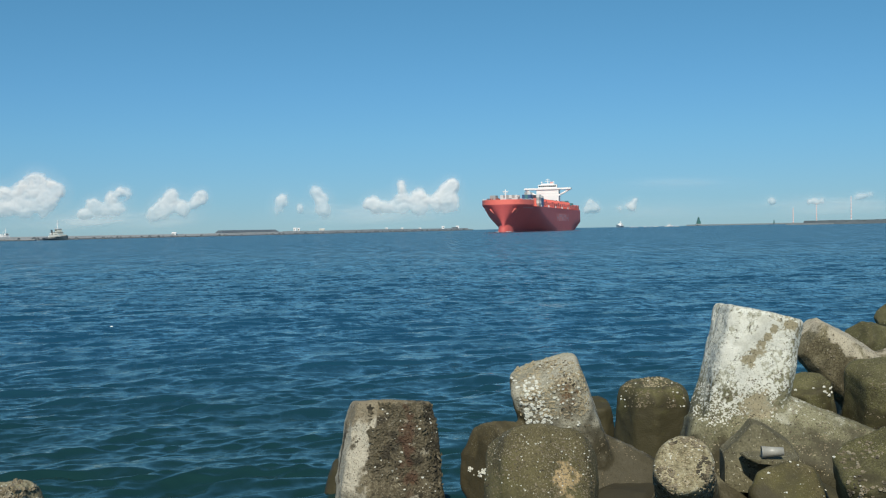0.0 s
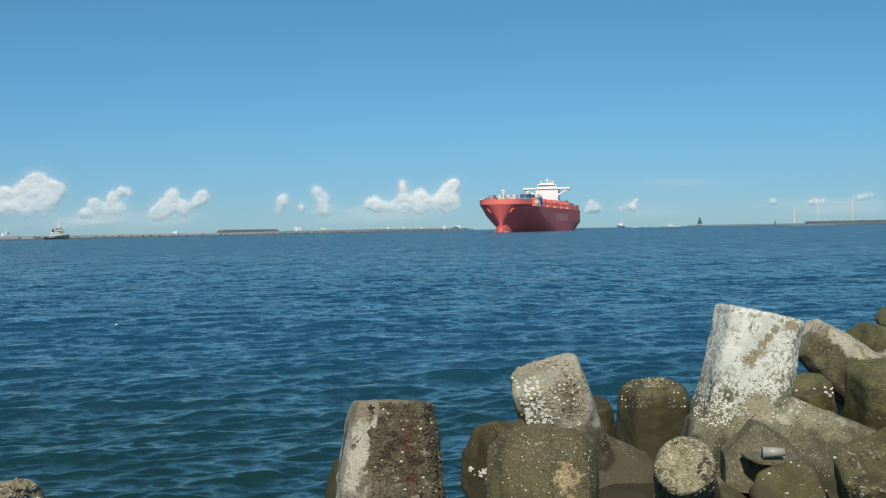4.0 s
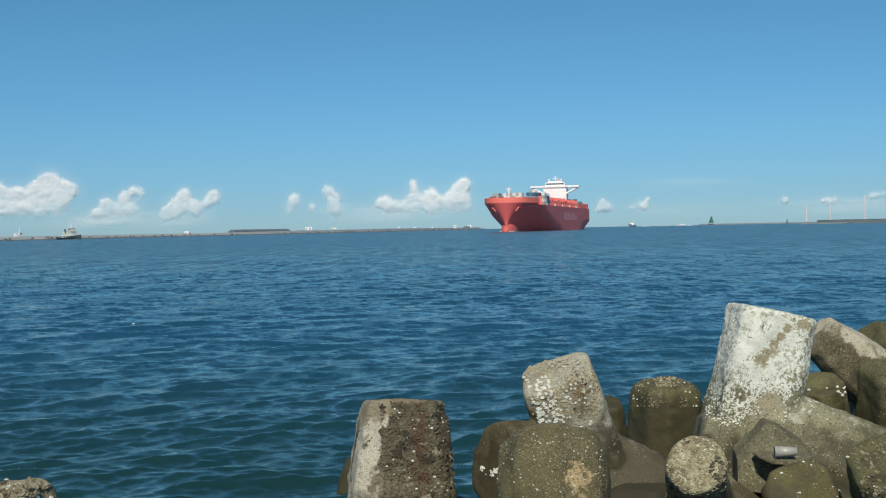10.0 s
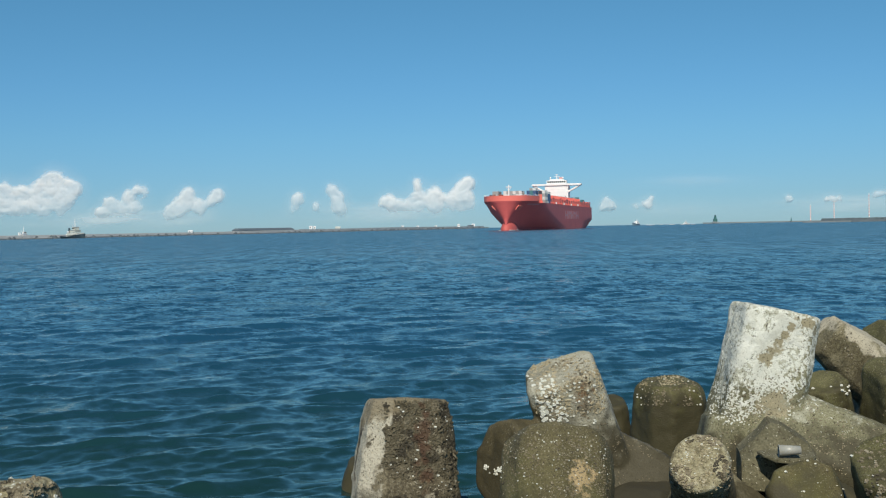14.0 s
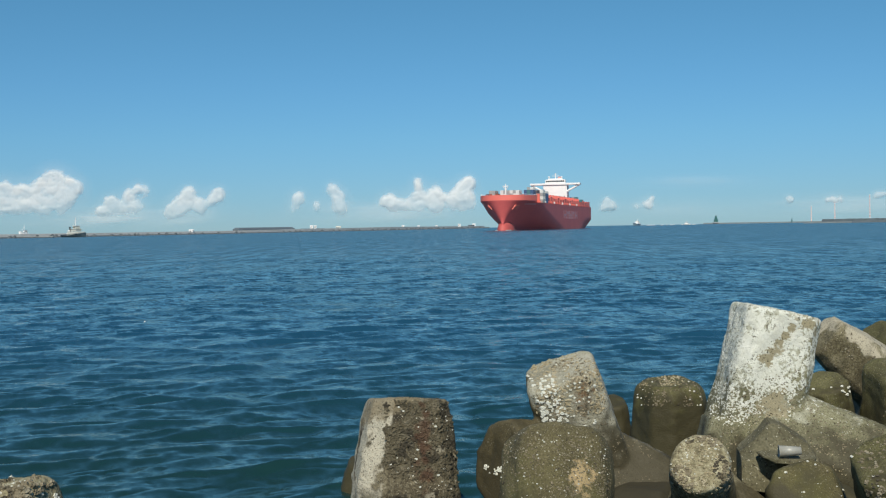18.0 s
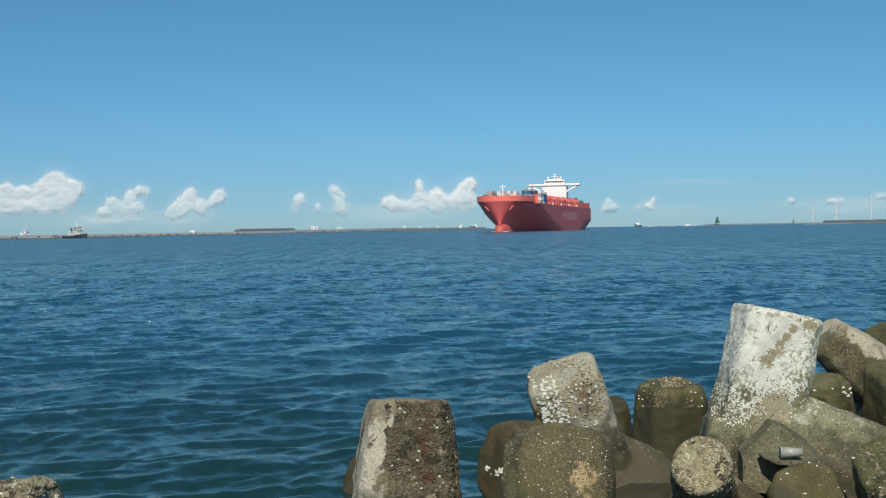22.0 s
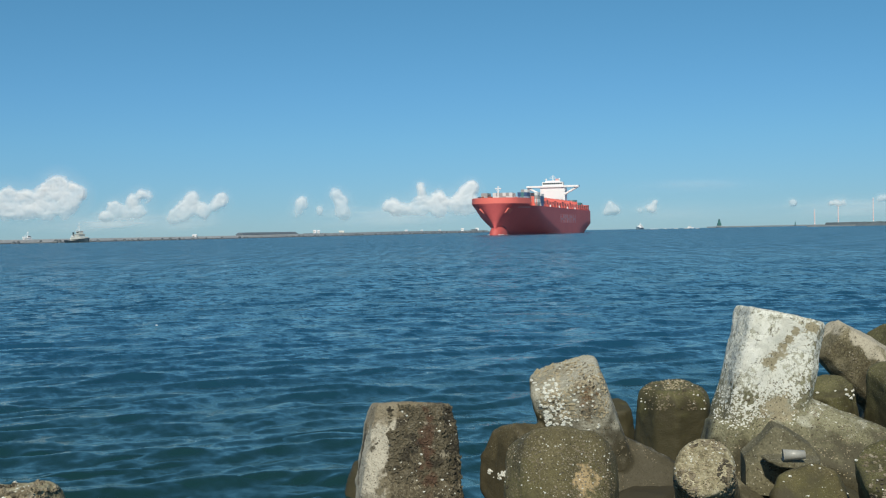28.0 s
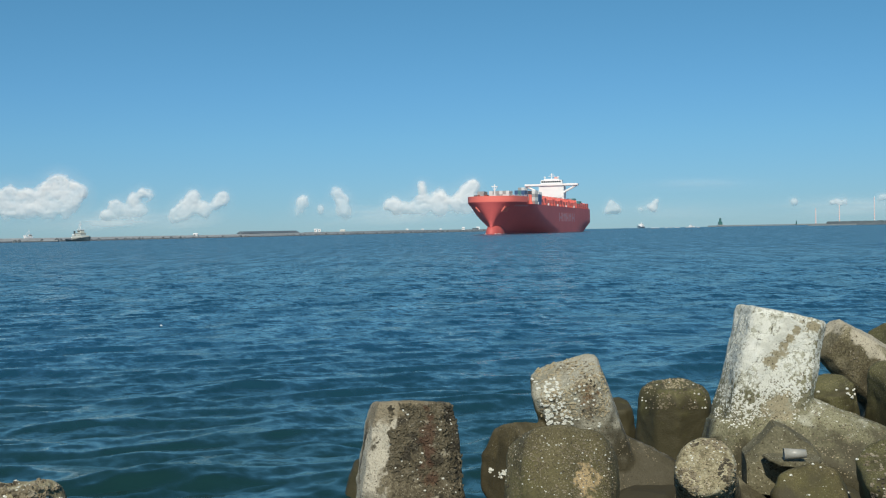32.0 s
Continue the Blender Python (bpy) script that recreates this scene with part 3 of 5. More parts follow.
    for y in (-6.5, 6.0):
        bm = bmesh.new()
        bmesh.ops.create_uvsphere(bm, u_segments=12, v_segments=8, radius=0.9, matrix=Matrix.Translation((bx - 4, y, 50.6)))
        rod(bm, (bx - 4, y, 49), (bx - 4, y, 50), 0.3)
        part("radome", bm, WHITE, ship)
    bm = box(bmesh.new(), bx - 6, bx - 4.5, 2.0, 5.5, 49.2, 51.0, 0.1)
    part("signal_locker", bm, STRIPE_RED, ship)
    bm = box(bmesh.new(), bx - 30, bx - 18, -7, 7, DECK_Z, 43, 0.6)
    part("funnel", bm, WHITE, ship)
    # foremast
    bm = bmesh.new()
    rod(bm, (-14, 0, DECK_Z), (-14, 0, 35.8), 0.8, 0.4)
    box(bm, -14.5, -13.5, -2.2, 2.2, 33.9, 34.5)
    rod(bm, (-14, 0, 31), (-14, -2.0, 34), 0.15)
    rod(bm, (-14, 0, 31), (-14, 2.0, 34), 0.15)
    part("foremast", bm, WHITE, ship)
    for y in (-7, 7):
        bm = bmesh.new()
        rod(bm, (-9, y - 2, 23.2), (-9, y + 2, 23.2), 1.3, sides=14)
        box(bm, -10.5, -7.5, y - 2.4, y + 2.4, DECK_Z - 0.3, 22.2)
        part("windlass", bm, STEEL, ship)
    # containers: a ribbed steel box shared by all of a length
    me = bpy.data.meshes.new("container")
    bm = box(bmesh.new(), 0, 12.19, 0.02, 2.42, 0.02, 2.57)
    for k in range(20):
        x = 0.3 + k * 0.6
        for y in (0.0, 2.44):
            box(bm, x, x + 0.28, y - 0.03, y + 0.03, 0.15, 2.45)
    for x in (-0.02, 12.21):
        for y in (0.4, 0.9, 1.5, 2.0):
            rod(bm, (x, y, 0.2), (x, y, 2.4), 0.03, sides=4)
    bm.to_mesh(me)
    bm.free()
    me.materials.append(BOXES[0])
    shades = []
    for mat in BOXES:
        own = me.copy()
        own.materials[0] = mat
        shades.append(own)
    rnd = random.Random(5)

    def stack(s, y, z, tiers, palette):
        for t in range(tiers):
            ob = new("container", shades[rnd.choice(palette)])
            ob.parent = ship
            ob.matrix_basis = pose(-s - 12.19, y, z + t * 2.6)

    base = DECK_Z + 2.2
    for k in range(4):
        stack(29, -19.0 + k * 2.5, base, 3 if k % 3 else 2, [0, 0, 5, 4])
    for k in range(6):
        stack(29, -7.5 + k * 2.5, base, 3, [1, 0, 0, 1])
    for k in range(3):
        stack(29, 11.4 + k * 2.5, base, 3, [2, 2, 3, 2])
    for k in range(4):
        stack(44, 11.0 + k * 2.5, base, (4, 4, 3, 3)[k], [0, 1, 0, 5, 5, 0])
    stack(44, 21.3, DECK_Z, 4, [0, 5, 1, 5])
    for k in range(3):
        stack(73, 14.0 + k * 2.5, base, 3, [5, 0, 1])
    for k in range(3):
        stack(58.5, 12.5 + k * 2.5, base, 3, [5, 2, 0])
    stack(58.5, 21.3, DECK_Z, 3, [5, 2])
    for k in range(4):
        stack(233, 1.0 + k * 2.5, base, 3, [0, 1, 0])
    for k in range(5):
        stack(288, 8 + k * 2.5, base, 3 if k < 3 else 2, [3, 3, 0, 2])
    for k in range(3):
        stack(316, 12 + k * 2.5, base, 1 + k % 2, [0, 4, 1])
    # big faded letters on the flat of the side, as plain blocks, and the name at the bow
    for side in (1, -1):
        for k, (wide, strokes) in enumerate(((12, (0, 1)), (15, (0, 0.5, 1)), (13, (0.15, 0.8)), (14, (0, 0.6)), (12, (0.1, 1)))):
            s = 148 + k * 17
            bm = bmesh.new()
            for f in strokes:
                box(bm, -s - f * wide - 3.2, -s - f * wide, side * HALF_BEAM - 0.05, side * HALF_BEAM + 0.08, 9.2, 16.4)
            box(bm, -s - wide, -s, side * HALF_BEAM - 0.05, side * HALF_BEAM + 0.07, 11.4 + k % 2 * 2.0, 13.3 + k % 2 * 2.0)
            part("side_marking", bm, FADED, ship, "faded white block marking")
    for side in (1, -1):
        for k in range(10):
            x, z = -10.0 - k * 1.9, 20.2
            bm = bmesh.new()
            quad = []
            for dx, dz in ((0, -0.6), (-1.3, -0.6), (-1.3, 0.6), (0, 0.6)):
                quad.append(Vector((x + dx, side * (half_breadth(stem_x(z + dz) - x - dx, z + dz) + 0.06), z + dz)))
            back = [p - Vector((0, side * 0.3, 0)) for p in quad]
            loft(bm, [back, quad])
            part("name_bar", bm, FADED, ship, "small white name lettering as a bar")
    bm = bmesh.new()
    rnd = random.Random(9)
    for k in range(70):
        side = rnd.choice((1, -1))
        s = 1 + 26 * rnd.random() ** 1.6
        w = max(half_breadth(s, 0.5), 5.9 * math.sqrt(max(0, 1 - ((14.5 - s) / 16.5) ** 2)))
        r = rnd.uniform(0.12, 0.6) * (1.3 - s / 30)
        bmesh.ops.create_icosphere(bm, subdivisions=1, radius=1, matrix=Matrix.Translation((2 - s, side * (w + rnd.uniform(0, 1.2)), 0.15)) @ Matrix.Diagonal((r * rnd.uniform(1.5, 4), r, r * 0.5, 1)))
    tagged(part("bow_wave", bm, WHITE, ship, "white foam at the bow"), kind="stuff")
    return ship


ship = build_ship()
def leg_ring(a, u, v, r, chamfer, turn, n=48):
    """A ring of a square leg whose corners are cut; chamfer 1 is a regular octagon, 0 nearly a square, None is round."""
    ring = []
    for i in range(n):
        t = 2 * math.pi * i / n
        k = 1.0
        if chamfer is not None:
            flat = max(abs(math.cos(t)), abs(math.sin(t)))
            cut = max(abs(math.cos(t - math.pi / 4)), abs(math.sin(t - math.pi / 4))) / (1.28 - 0.28 * chamfer)
            k = 1 / max(flat, cut)
        ring.append(a + (u * math.cos(t + turn) + v * math.sin(t + turn)) * r * k)
    return ring


def leg_frame(d):
    d = d.normalized()
    u = Vector((1, 0, 0)) - d * d.x
    if u.length < 0.4:
        u = Vector((0, 1, 0)) - d * d.y
    u.normalize()
    return d, u, d.cross(u)


def tetrapod(finish, centre, legs, turn=0.0, taper=0.13, chamfer=0.55, fine=0.027, edge=0.045):
    """A cast armour block: four tapered legs of chamfered section with worn ends, grown together in the middle."""
    c = Vector(centre)
    bm = bmesh.new()
    for tip, r, *own in legs:
        cut_corner = own[0] if own else chamfer
        axis = Vector(tip) - c
        d, u, v = leg_frame(axis)
        length = axis.length
        root = r + taper * length
        rings = [leg_ring(d * length * f, u, v, root + (r - root) * f, cut_corner, turn) for f in (0.0, 0.3, 0.6, 0.82)]
        for back, cut in ((edge, 0.0), (edge * 0.5, 0.2), (edge * 0.15, 0.5), (0.0, 0.93)):
            rings.append(leg_ring(d * (length - back), u, v, r - cut * edge, cut_corner, turn))
        loft(bm, rings)
    bmesh.ops.create_icosphere(bm, subdivisions=2, radius=min(legs[0][1] * 1.2, 0.5))
    ob = mesh_object("tetrapod", bm, CONCRETE[finish], True)
    ob.matrix_basis = pose(*centre)
    grow = ob.modifiers.new("grown together", "REMESH")
    grow.mode, grow.voxel_size, grow.use_smooth_shade = "VOXEL", fine, True
    soft = ob.modifiers.new("worn", "SMOOTH")
    soft.factor, soft.iterations = 0.5, 2
    for strength, size, depth in ((0.06, 0.5, 2), (0.03 if finish == "rough" else 0.02, 0.11, 3)):
        tex = bpy.data.textures.new("pitting", "CLOUDS")
        tex.noise_scale, tex.noise_depth = size, depth
        dis = ob.modifiers.new("pitting", "DISPLACE")
        dis.texture, dis.strength, dis.texture_coords = tex, strength, "GLOBAL"
    return ob


TETRA_LABEL = {
    "olive": "brown weed-stained concrete tetrapod with damp algae film",
    "rough": "dark concrete tetrapod crusted with oyster shells and rust",
    "mid": "grey-brown concrete tetrapod speckled with white barnacles",
    "pale": "large pale concrete tetrapod crusted white with dried barnacles",
    "knob": "small worn concrete tetrapod with a round pitted end",
    "slant": "slanting stained concrete tetrapod with sunlight on its upper edge put into the colour",
    "front": "brown weed-stained concrete tetrapod with a pale spalled patch",
    "wet": "smooth wet grey concrete tetrapod low at the waterline",
}
BLOCKS = []


def armour_block(finish, centre, legs, **how):
    ob = tetrapod(finish, centre, legs, **how)
    BLOCKS.append(tagged(ob, TETRA_LABEL[finish], "tetrapod", "armour blocks along the shore"))


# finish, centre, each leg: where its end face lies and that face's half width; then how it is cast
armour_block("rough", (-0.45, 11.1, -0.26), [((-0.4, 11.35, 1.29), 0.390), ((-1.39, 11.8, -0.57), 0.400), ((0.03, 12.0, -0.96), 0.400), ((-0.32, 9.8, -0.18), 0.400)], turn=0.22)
armour_block("front", (-1.02, 13.2, -0.67), [((-0.93, 13.0, 0.33), 0.220), ((-1.6, 13.6, -1.18), 0.380), ((-0.67, 14.0, -1.25), 0.380), ((-0.72, 12.4, -1.08), 0.360)])
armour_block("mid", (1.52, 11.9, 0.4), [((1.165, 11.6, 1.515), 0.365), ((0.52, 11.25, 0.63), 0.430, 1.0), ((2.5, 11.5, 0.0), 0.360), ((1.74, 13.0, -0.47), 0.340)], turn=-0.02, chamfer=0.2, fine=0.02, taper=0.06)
armour_block("front", (0.85, 8.85, 0.29), [((0.91, 9.4, 1.27), 0.415), ((0.31, 9.6, -0.37), 0.400), ((1.6, 9.8, -0.41), 0.400), ((0.78, 8.3, -0.13), 0.400)], turn=0.39, chamfer=0.8, taper=0.03, fine=0.02, edge=0.16)
armour_block("olive", (2.77, 14.1, -0.56), [((2.76, 13.9, 1.06), 0.385), ((2.07, 14.4, -0.92), 0.400), ((3.59, 14.4, -0.94), 0.400), ((2.52, 13.0, -0.68), 0.400)], turn=0.4, chamfer=0.75, taper=0.07, fine=0.023, edge=0.13)
armour_block("olive", (2.08, 14.9, -0.22), [((2.09, 14.7, 0.71), 0.260), ((1.67, 15.3, -0.77), 0.300), ((2.67, 15.3, -0.71), 0.300), ((1.88, 14.0, -0.52), 0.300)])
armour_block("pale", (3.16, 11.7, 0.85), [((3.45, 11.75, 2.09), 0.395), ((4.61, 11.2, 0.32), 0.420), ((3.37, 11.15, 0.54), 0.290), ((2.87, 11.6, 0.03), 0.460)], turn=0.08, taper=0.025, chamfer=0.3, fine=0.02)
armour_block("knob", (2.37, 10.4, 0.42), [((2.11, 9.4, 1.0), 0.250), ((3.11, 10.2, -0.06), 0.330), ((3.01, 11.2, -0.47), 0.330), ((2.24, 10.0, -0.29), 0.330)], chamfer=None, fine=0.022, taper=0.04)
armour_block("front", (3.42, 10.7, 0.2), [((3.06, 9.6, 0.66), 0.300), ((2.86, 10.6, 0.25), 0.300), ((3.98, 10.2, -0.08), 0.340), ((4.05, 11.4, -0.38), 0.340)], chamfer=0.7, turn=0.3, taper=0.06, fine=0.021, edge=0.05)
armour_block("slant", (5.7, 14.2, 0.79), [((4.68, 14.0, 1.6), 0.270), ((6.67, 14.6, 1.15), 0.340), ((5.25, 13.6, -0.21), 0.340), ((6.54, 15.0, -0.1), 0.340)], chamfer=0.5)
armour_block("olive", (4.4, 13.0, 0.34), [((4.24, 12.7, 1.19), 0.265), ((4.09, 13.4, -0.14), 0.300), ((5.0, 13.3, -0.14), 0.300), ((4.15, 12.2, 0.01), 0.300)], chamfer=0.8, turn=0.25, taper=0.05, fine=0.02, edge=0.03)
armour_block("olive", (5.13, 12.6, 0.26), [((5.02, 12.3, 1.39), 0.385), ((4.62, 13.0, -0.32), 0.380), ((5.86, 13.0, -0.28), 0.380), ((4.69, 11.7, -0.0), 0.380)], turn=0.2, taper=0.05)
armour_block("olive", (7.34, 17.2, 0.83), [((6.3, 16.6, 1.28), 0.260), ((8.04, 17.2, 1.25), 0.330), ((6.67, 16.4, 0.11), 0.360), ((8.13, 18.0, -0.0), 0.360)])
armour_block("olive", (8.76, 20.5, 0.83), [((8.3, 20.3, 1.38), 0.270), ((9.72, 20.8, 1.09), 0.360), ((8.05, 19.8, 0.11), 0.360), ((9.26, 21.2, 0.11), 0.360)])
armour_block("olive", (4.0, 9.4, 0.3), [((3.59, 9.0, 1.12), 0.340), ((4.52, 9.3, 0.6), 0.360), ((3.46, 9.0, -0.22), 0.360), ((4.54, 10.2, -0.55), 0.360)])
armour_block("wet", (1.89, 11.2, -0.08), [((2.5, 12.2, 0.11), 0.330), ((1.62, 10.2, -0.29), 0.360), ((1.21, 11.6, -0.09), 0.360), ((2.21, 10.6, -0.27), 0.360)], chamfer=0.9)
armour_block("knob", (-4.04, 9.2, 0.53), [((-3.19, 9.0, 0.79), 0.260), ((-4.59, 9.3, 0.77), 0.360), ((-3.8, 8.8, -0.23), 0.360), ((-4.37, 10.4, -0.46), 0.360)])
bpy.context.view_layer.update()
GRAPH = bpy.context.evaluated_depsgraph_get()

SHELL = material("white_shell", [(0.485, 0.485, 0.4), (0.64, 0.645, 0.565), (0.745, 0.75, 0.685)], 8, 90, (0.6, 0.9), 0.3)
OYSTER = material("grey_oyster_shell", [(0.09, 0.072, 0.042), (0.19, 0.16, 0.1), (0.34, 0.3, 0.22)], 8, 70, (0.6, 0.9), 0.5)
OCHRE = material("ochre_shell", [(0.17, 0.13, 0.065), (0.34, 0.29, 0.18), (0.52, 0.47, 0.35)], 8, 70, (0.6, 0.9), 0.4)
CRUST = material("dark_oyster_crust", [(0.04, 0.034, 0.018), (0.1, 0.085, 0.05), (0.22, 0.19, 0.13)], 8, 70, (0.6, 0.95), 0.6)


for m in (CRUST, OYSTER):
    layer(m, (0.022, 0.018, 0.01), 6.0, 0.52, 0.62, detail=4, most=0.8)
    layer(m, (0.33, 0.3, 0.22), 7.0, 0.6, 0.68, detail=4, most=0.7)


layer(CRUST, (0.085, 0.043, 0.024), 9.0, 0.46, 0.66, 0.9, **RUST_SPOT)


def crust(block, name, mat, count, x, z, size, seed, label, where=0.0, flat=0.45, lean=None, fade=0.0, bare=(), blade=1.0):
    """Shells that sit on the seaward-facing side of a block, inside a stretch of it given in metres across and up."""
    rnd = random.Random(seed)
    ev = block.evaluated_get(GRAPH)
    verts, faces = [], []
    tries = 0
    made = 0
    while made < count and tries < count * 6:
        tries += 1
        px, pz = rnd.uniform(*x), rnd.uniform(*z)
        if lean:
            px += lean * (pz - z[0])
        if fade and rnd.random() > (pz - z[0]) / fade:
            continue
        if noise.noise((px * 4.5, pz * 4.5, seed)) < where:
            continue
        if any(math.hypot(px - block.location.x - bx, pz - block.location.z - bz) < br * rnd.uniform(0.6, 1.2) for bx, bz, br in bare):
            continue
        loc = block.matrix_basis.inverted() @ Vector((px, block.location.y - 3, pz + 0.3))
        hit, at, normal, _ = ev.ray_cast(loc, Vector((0, 1, -0.12)).normalized())
        if not hit or (at - loc).length > 4.2:
            continue
        r = size * rnd.uniform(0.5, 1.35)
        q = normal.to_track_quat("Z", "Y")
        if blade > 1:
            q = Quaternion(Vector((rnd.uniform(-1, 1), rnd.uniform(-1, 1), rnd.uniform(-1, 1))).normalized(), rnd.uniform(0, 0.9)) @ q @ Quaternion(Vector((0, 0, 1)), rnd.uniform(0, 6.28))
            blade = rnd.uniform(1.2, 2.8)
        k = len(verts)
        spin, n = rnd.uniform(0, 6.28), 6
        for ring, up in ((1.0, -0.25), (0.7, flat)):
            for i in range(n):
                t = spin + 6.283 * i / n
                w = r * ring * (0.75 + 0.45 * rnd.random())
                verts.append(at + q @ Vector((math.cos(t) * w * blade, math.sin(t) * w * 0.75, r * up * rnd.uniform(0.8, 1.2))))
        verts.append(at + q @ Vector((0, 0, r * flat * 0.7)))
        for i in range(n):
            j = (i + 1) % n
            faces.append((k + i, k + j, k + n + j, k + n + i))
            faces.append((k + n + i, k + n + j, k + 2 * n))
        made += 1
    me = bpy.data.meshes.new(name)
    me.from_pydata(verts, [], faces)
    me.materials.append(mat)
    ob = new(name, me)
    ob.parent = block
    return tagged(ob, label, kind="stuff")


crust(BLOCKS[6], "barnacle", SHELL, 4400, (2.5, 3.42), (0.95, 2.14), 0.0115, 3, "dense white barnacle crust", -0.1, 0.28, lean=0.22, fade=0.85,
      bare=((0.05, 0.78, 0.1), (0.12, 0.86, 0.08), (0.19, 0.94, 0.07), (0.26, 1.02, 0.06), (0.33, 1.1, 0.06), (0.52, 1.12, 0.14), (0.14, 0.34, 0.18)))
crust(BLOCKS[6], "oyster", OYSTER, 320, (2.7, 4.6), (0.7, 1.5), 0.010, 4, "scattered grey-brown shells", -0.1)
crust(BLOCKS[2], "barnacle", SHELL, 130, (0.97, 1.2), (1.0, 1.5), 0.02, 5, "large white barnacles", -1, 0.5, lean=-0.25)
crust(BLOCKS[2], "oyster", OYSTER, 260, (0.9, 1.45), (1.05, 1.66), 0.014, 6, "grey-brown oyster crust", -0.05)
crust(BLOCKS[2], "oyster", OCHRE, 420, (0.9, 1.6), (1.1, 1.75), 0.0125, 31, "ochre and beige oyster shells", -0.2, 0.5, blade=1.5)
crust(BLOCKS[4], "oyster", OCHRE, 120, (2.35, 3.1), (1.05, 1.25), 0.012, 32, "beige shells along the rim", -0.2, 0.5)
crust(BLOCKS[2], "barnacle", SHELL, 60, (1.05, 1.5), (0.95, 1.62), 0.016, 7, "small white barnacles", -0.2, 0.6)
crust(BLOCKS[3], "barnacle", SHELL, 90, (0.42, 1.3), (0.75, 1.45), 0.0078, 8, "scattered small white barnacles", -0.3, 0.6)
crust(BLOCKS[3], "oyster", OYSTER, 520, (0.42, 1.3), (0.9, 1.5), 0.0095, 9, "fine brown shell crust", -0.2)
crust(BLOCKS[0], "oyster", CRUST, 1700, (-0.6, 0.1), (0.3, 1.36), 0.017, 10, "thick brown oyster crust", -0.2, 0.5, blade=2.0)
crust(BLOCKS[0], "barnacle", SHELL, 40, (-0.6, 0.1), (0.3, 1.36), 0.014, 11, "few white barnacles", -0.3, 0.6)
crust(BLOCKS[4], "oyster", OYSTER, 220, (2.35, 3.1), (0.8, 1.22), 0.013, 12, "brown shell crust round the top", -0.15)
crust(BLOCKS[4], "barnacle", SHELL, 16, (2.35, 3.1), (0.8, 1.22), 0.014, 13, "few white barnacles", -0.3, 0.6)
crust(BLOCKS[7], "oyster", OYSTER, 300, (1.85, 2.4), (0.6, 1.25), 0.018, 14, "pitted grey shell crust", -0.1)
crust(BLOCKS[7], "oyster", OCHRE, 260, (1.85, 2.4), (0.6, 1.25), 0.011, 33, "beige shells", -0.2, 0.5)
crust(BLOCKS[7], "barnacle", SHELL, 60, (1.85, 2.4), (0.85, 1.25), 0.008, 34, "small white barnacles", -0.2, 0.5)
crust(BLOCKS[6], "oyster", OCHRE, 320, (2.6, 4.9), (0.5, 1.2), 0.0075, 35, "beige shells on the leg", -0.05, 0.5)
crust(BLOCKS[2], "oyster", OYSTER, 220, (1.3, 2.1), (0.35, 1.0), 0.008, 36, "brown shells on the low leg", -0.1, 0.5)
crust(BLOCKS[10], "barnacle", SHELL, 12, (4.0, 4.6), (1.05, 1.22), 0.02, 15, "few white barnacles on the rim", -0.3, 0.5)
crust(BLOCKS[9], "oyster", OYSTER, 40, (4.5, 5.6), (1.0, 1.8), 0.016, 16, "brown shell crust", -0.1)
crust(BLOCKS[11], "oyster", OYSTER, 160, (4.7, 5.5), (0.7, 1.5), 0.011, 17, "brown shell crust", -0.1)
crust(BLOCKS[14], "barnacle", SHELL, 24, (3.3, 4.1), (0.6, 1.2), 0.014, 18, "few white barnacles", -0.3, 0.6)
crust(BLOCKS[14], "oyster", OYSTER, 260, (3.3, 4.1), (0.6, 1.3), 0.018, 19, "brown shell crust", -0.1)
crust(BLOCKS[16], "oyster", OYSTER, 600, (-3.8, -3.0), (0.6, 1.3), 0.024, 20, "grey oyster crust", -0.2, 0.7)
crust(BLOCKS[16], "barnacle", SHELL, 60, (-3.8, -3.0), (0.6, 1.3), 0.018, 21, "white barnacles", -0.2, 0.6)
crust(BLOCKS[8], "barnacle", SHELL, 14, (2.8, 3.6), (0.5, 1.0), 0.013, 22, "few white barnacles", -0.3, 0.6)


def plastic_cup(m):
    """A thrown-away drinking cup, lying on its side: tapered wall, rolled rim, closed base."""
    ob = empty("plastic_cup", m, "white plastic cup lying on its side on the concrete", "cup")
    mat = material("milky_plastic", [(0.29, 0.29, 0.25), (0.4, 0.4, 0.36)], 10, 60, (0.3, 0.5), 0.05)
    n = 24
    ring = lambda x, r: [(x, math.cos(6.2832 * i / n) * r, math.sin(6.2832 * i / n) * r) for i in range(n)]
    bm = loft(bmesh.new(), [ring(0.0, 0.03), ring(0.0, 0.036), ring(0.19, 0.052), ring(0.19, 0.049), ring(0.004, 0.033)], caps=False)
    part("wall", bm, mat, ob, smooth=True)
    part("base", loft(bmesh.new(), [ring(0.0, 0.033), ring(0.004, 0.033)]), mat, ob)
    part("rim", loft(bmesh.new(), [ring(0.187, 0.053), ring(0.19, 0.056), ring(0.194, 0.053), ring(0.19, 0.05), ring(0.187, 0.053)], caps=False), mat, ob, smooth=True)
    return ob


BROKEN = material("broken_concrete", [(0.075, 0.068, 0.036), (0.125, 0.115, 0.066), (0.2, 0.185, 0.118)], 3.0, 45, (0.75, 1.0), 0.7, spread=(0.36, 0.64))
layer(BROKEN, (0.05, 0.04, 0.022), 30, 0.6, 0.68, detail=3)
layer(BROKEN, (0.42, 0.4, 0.31), 45, 0.66, 0.7, detail=2)


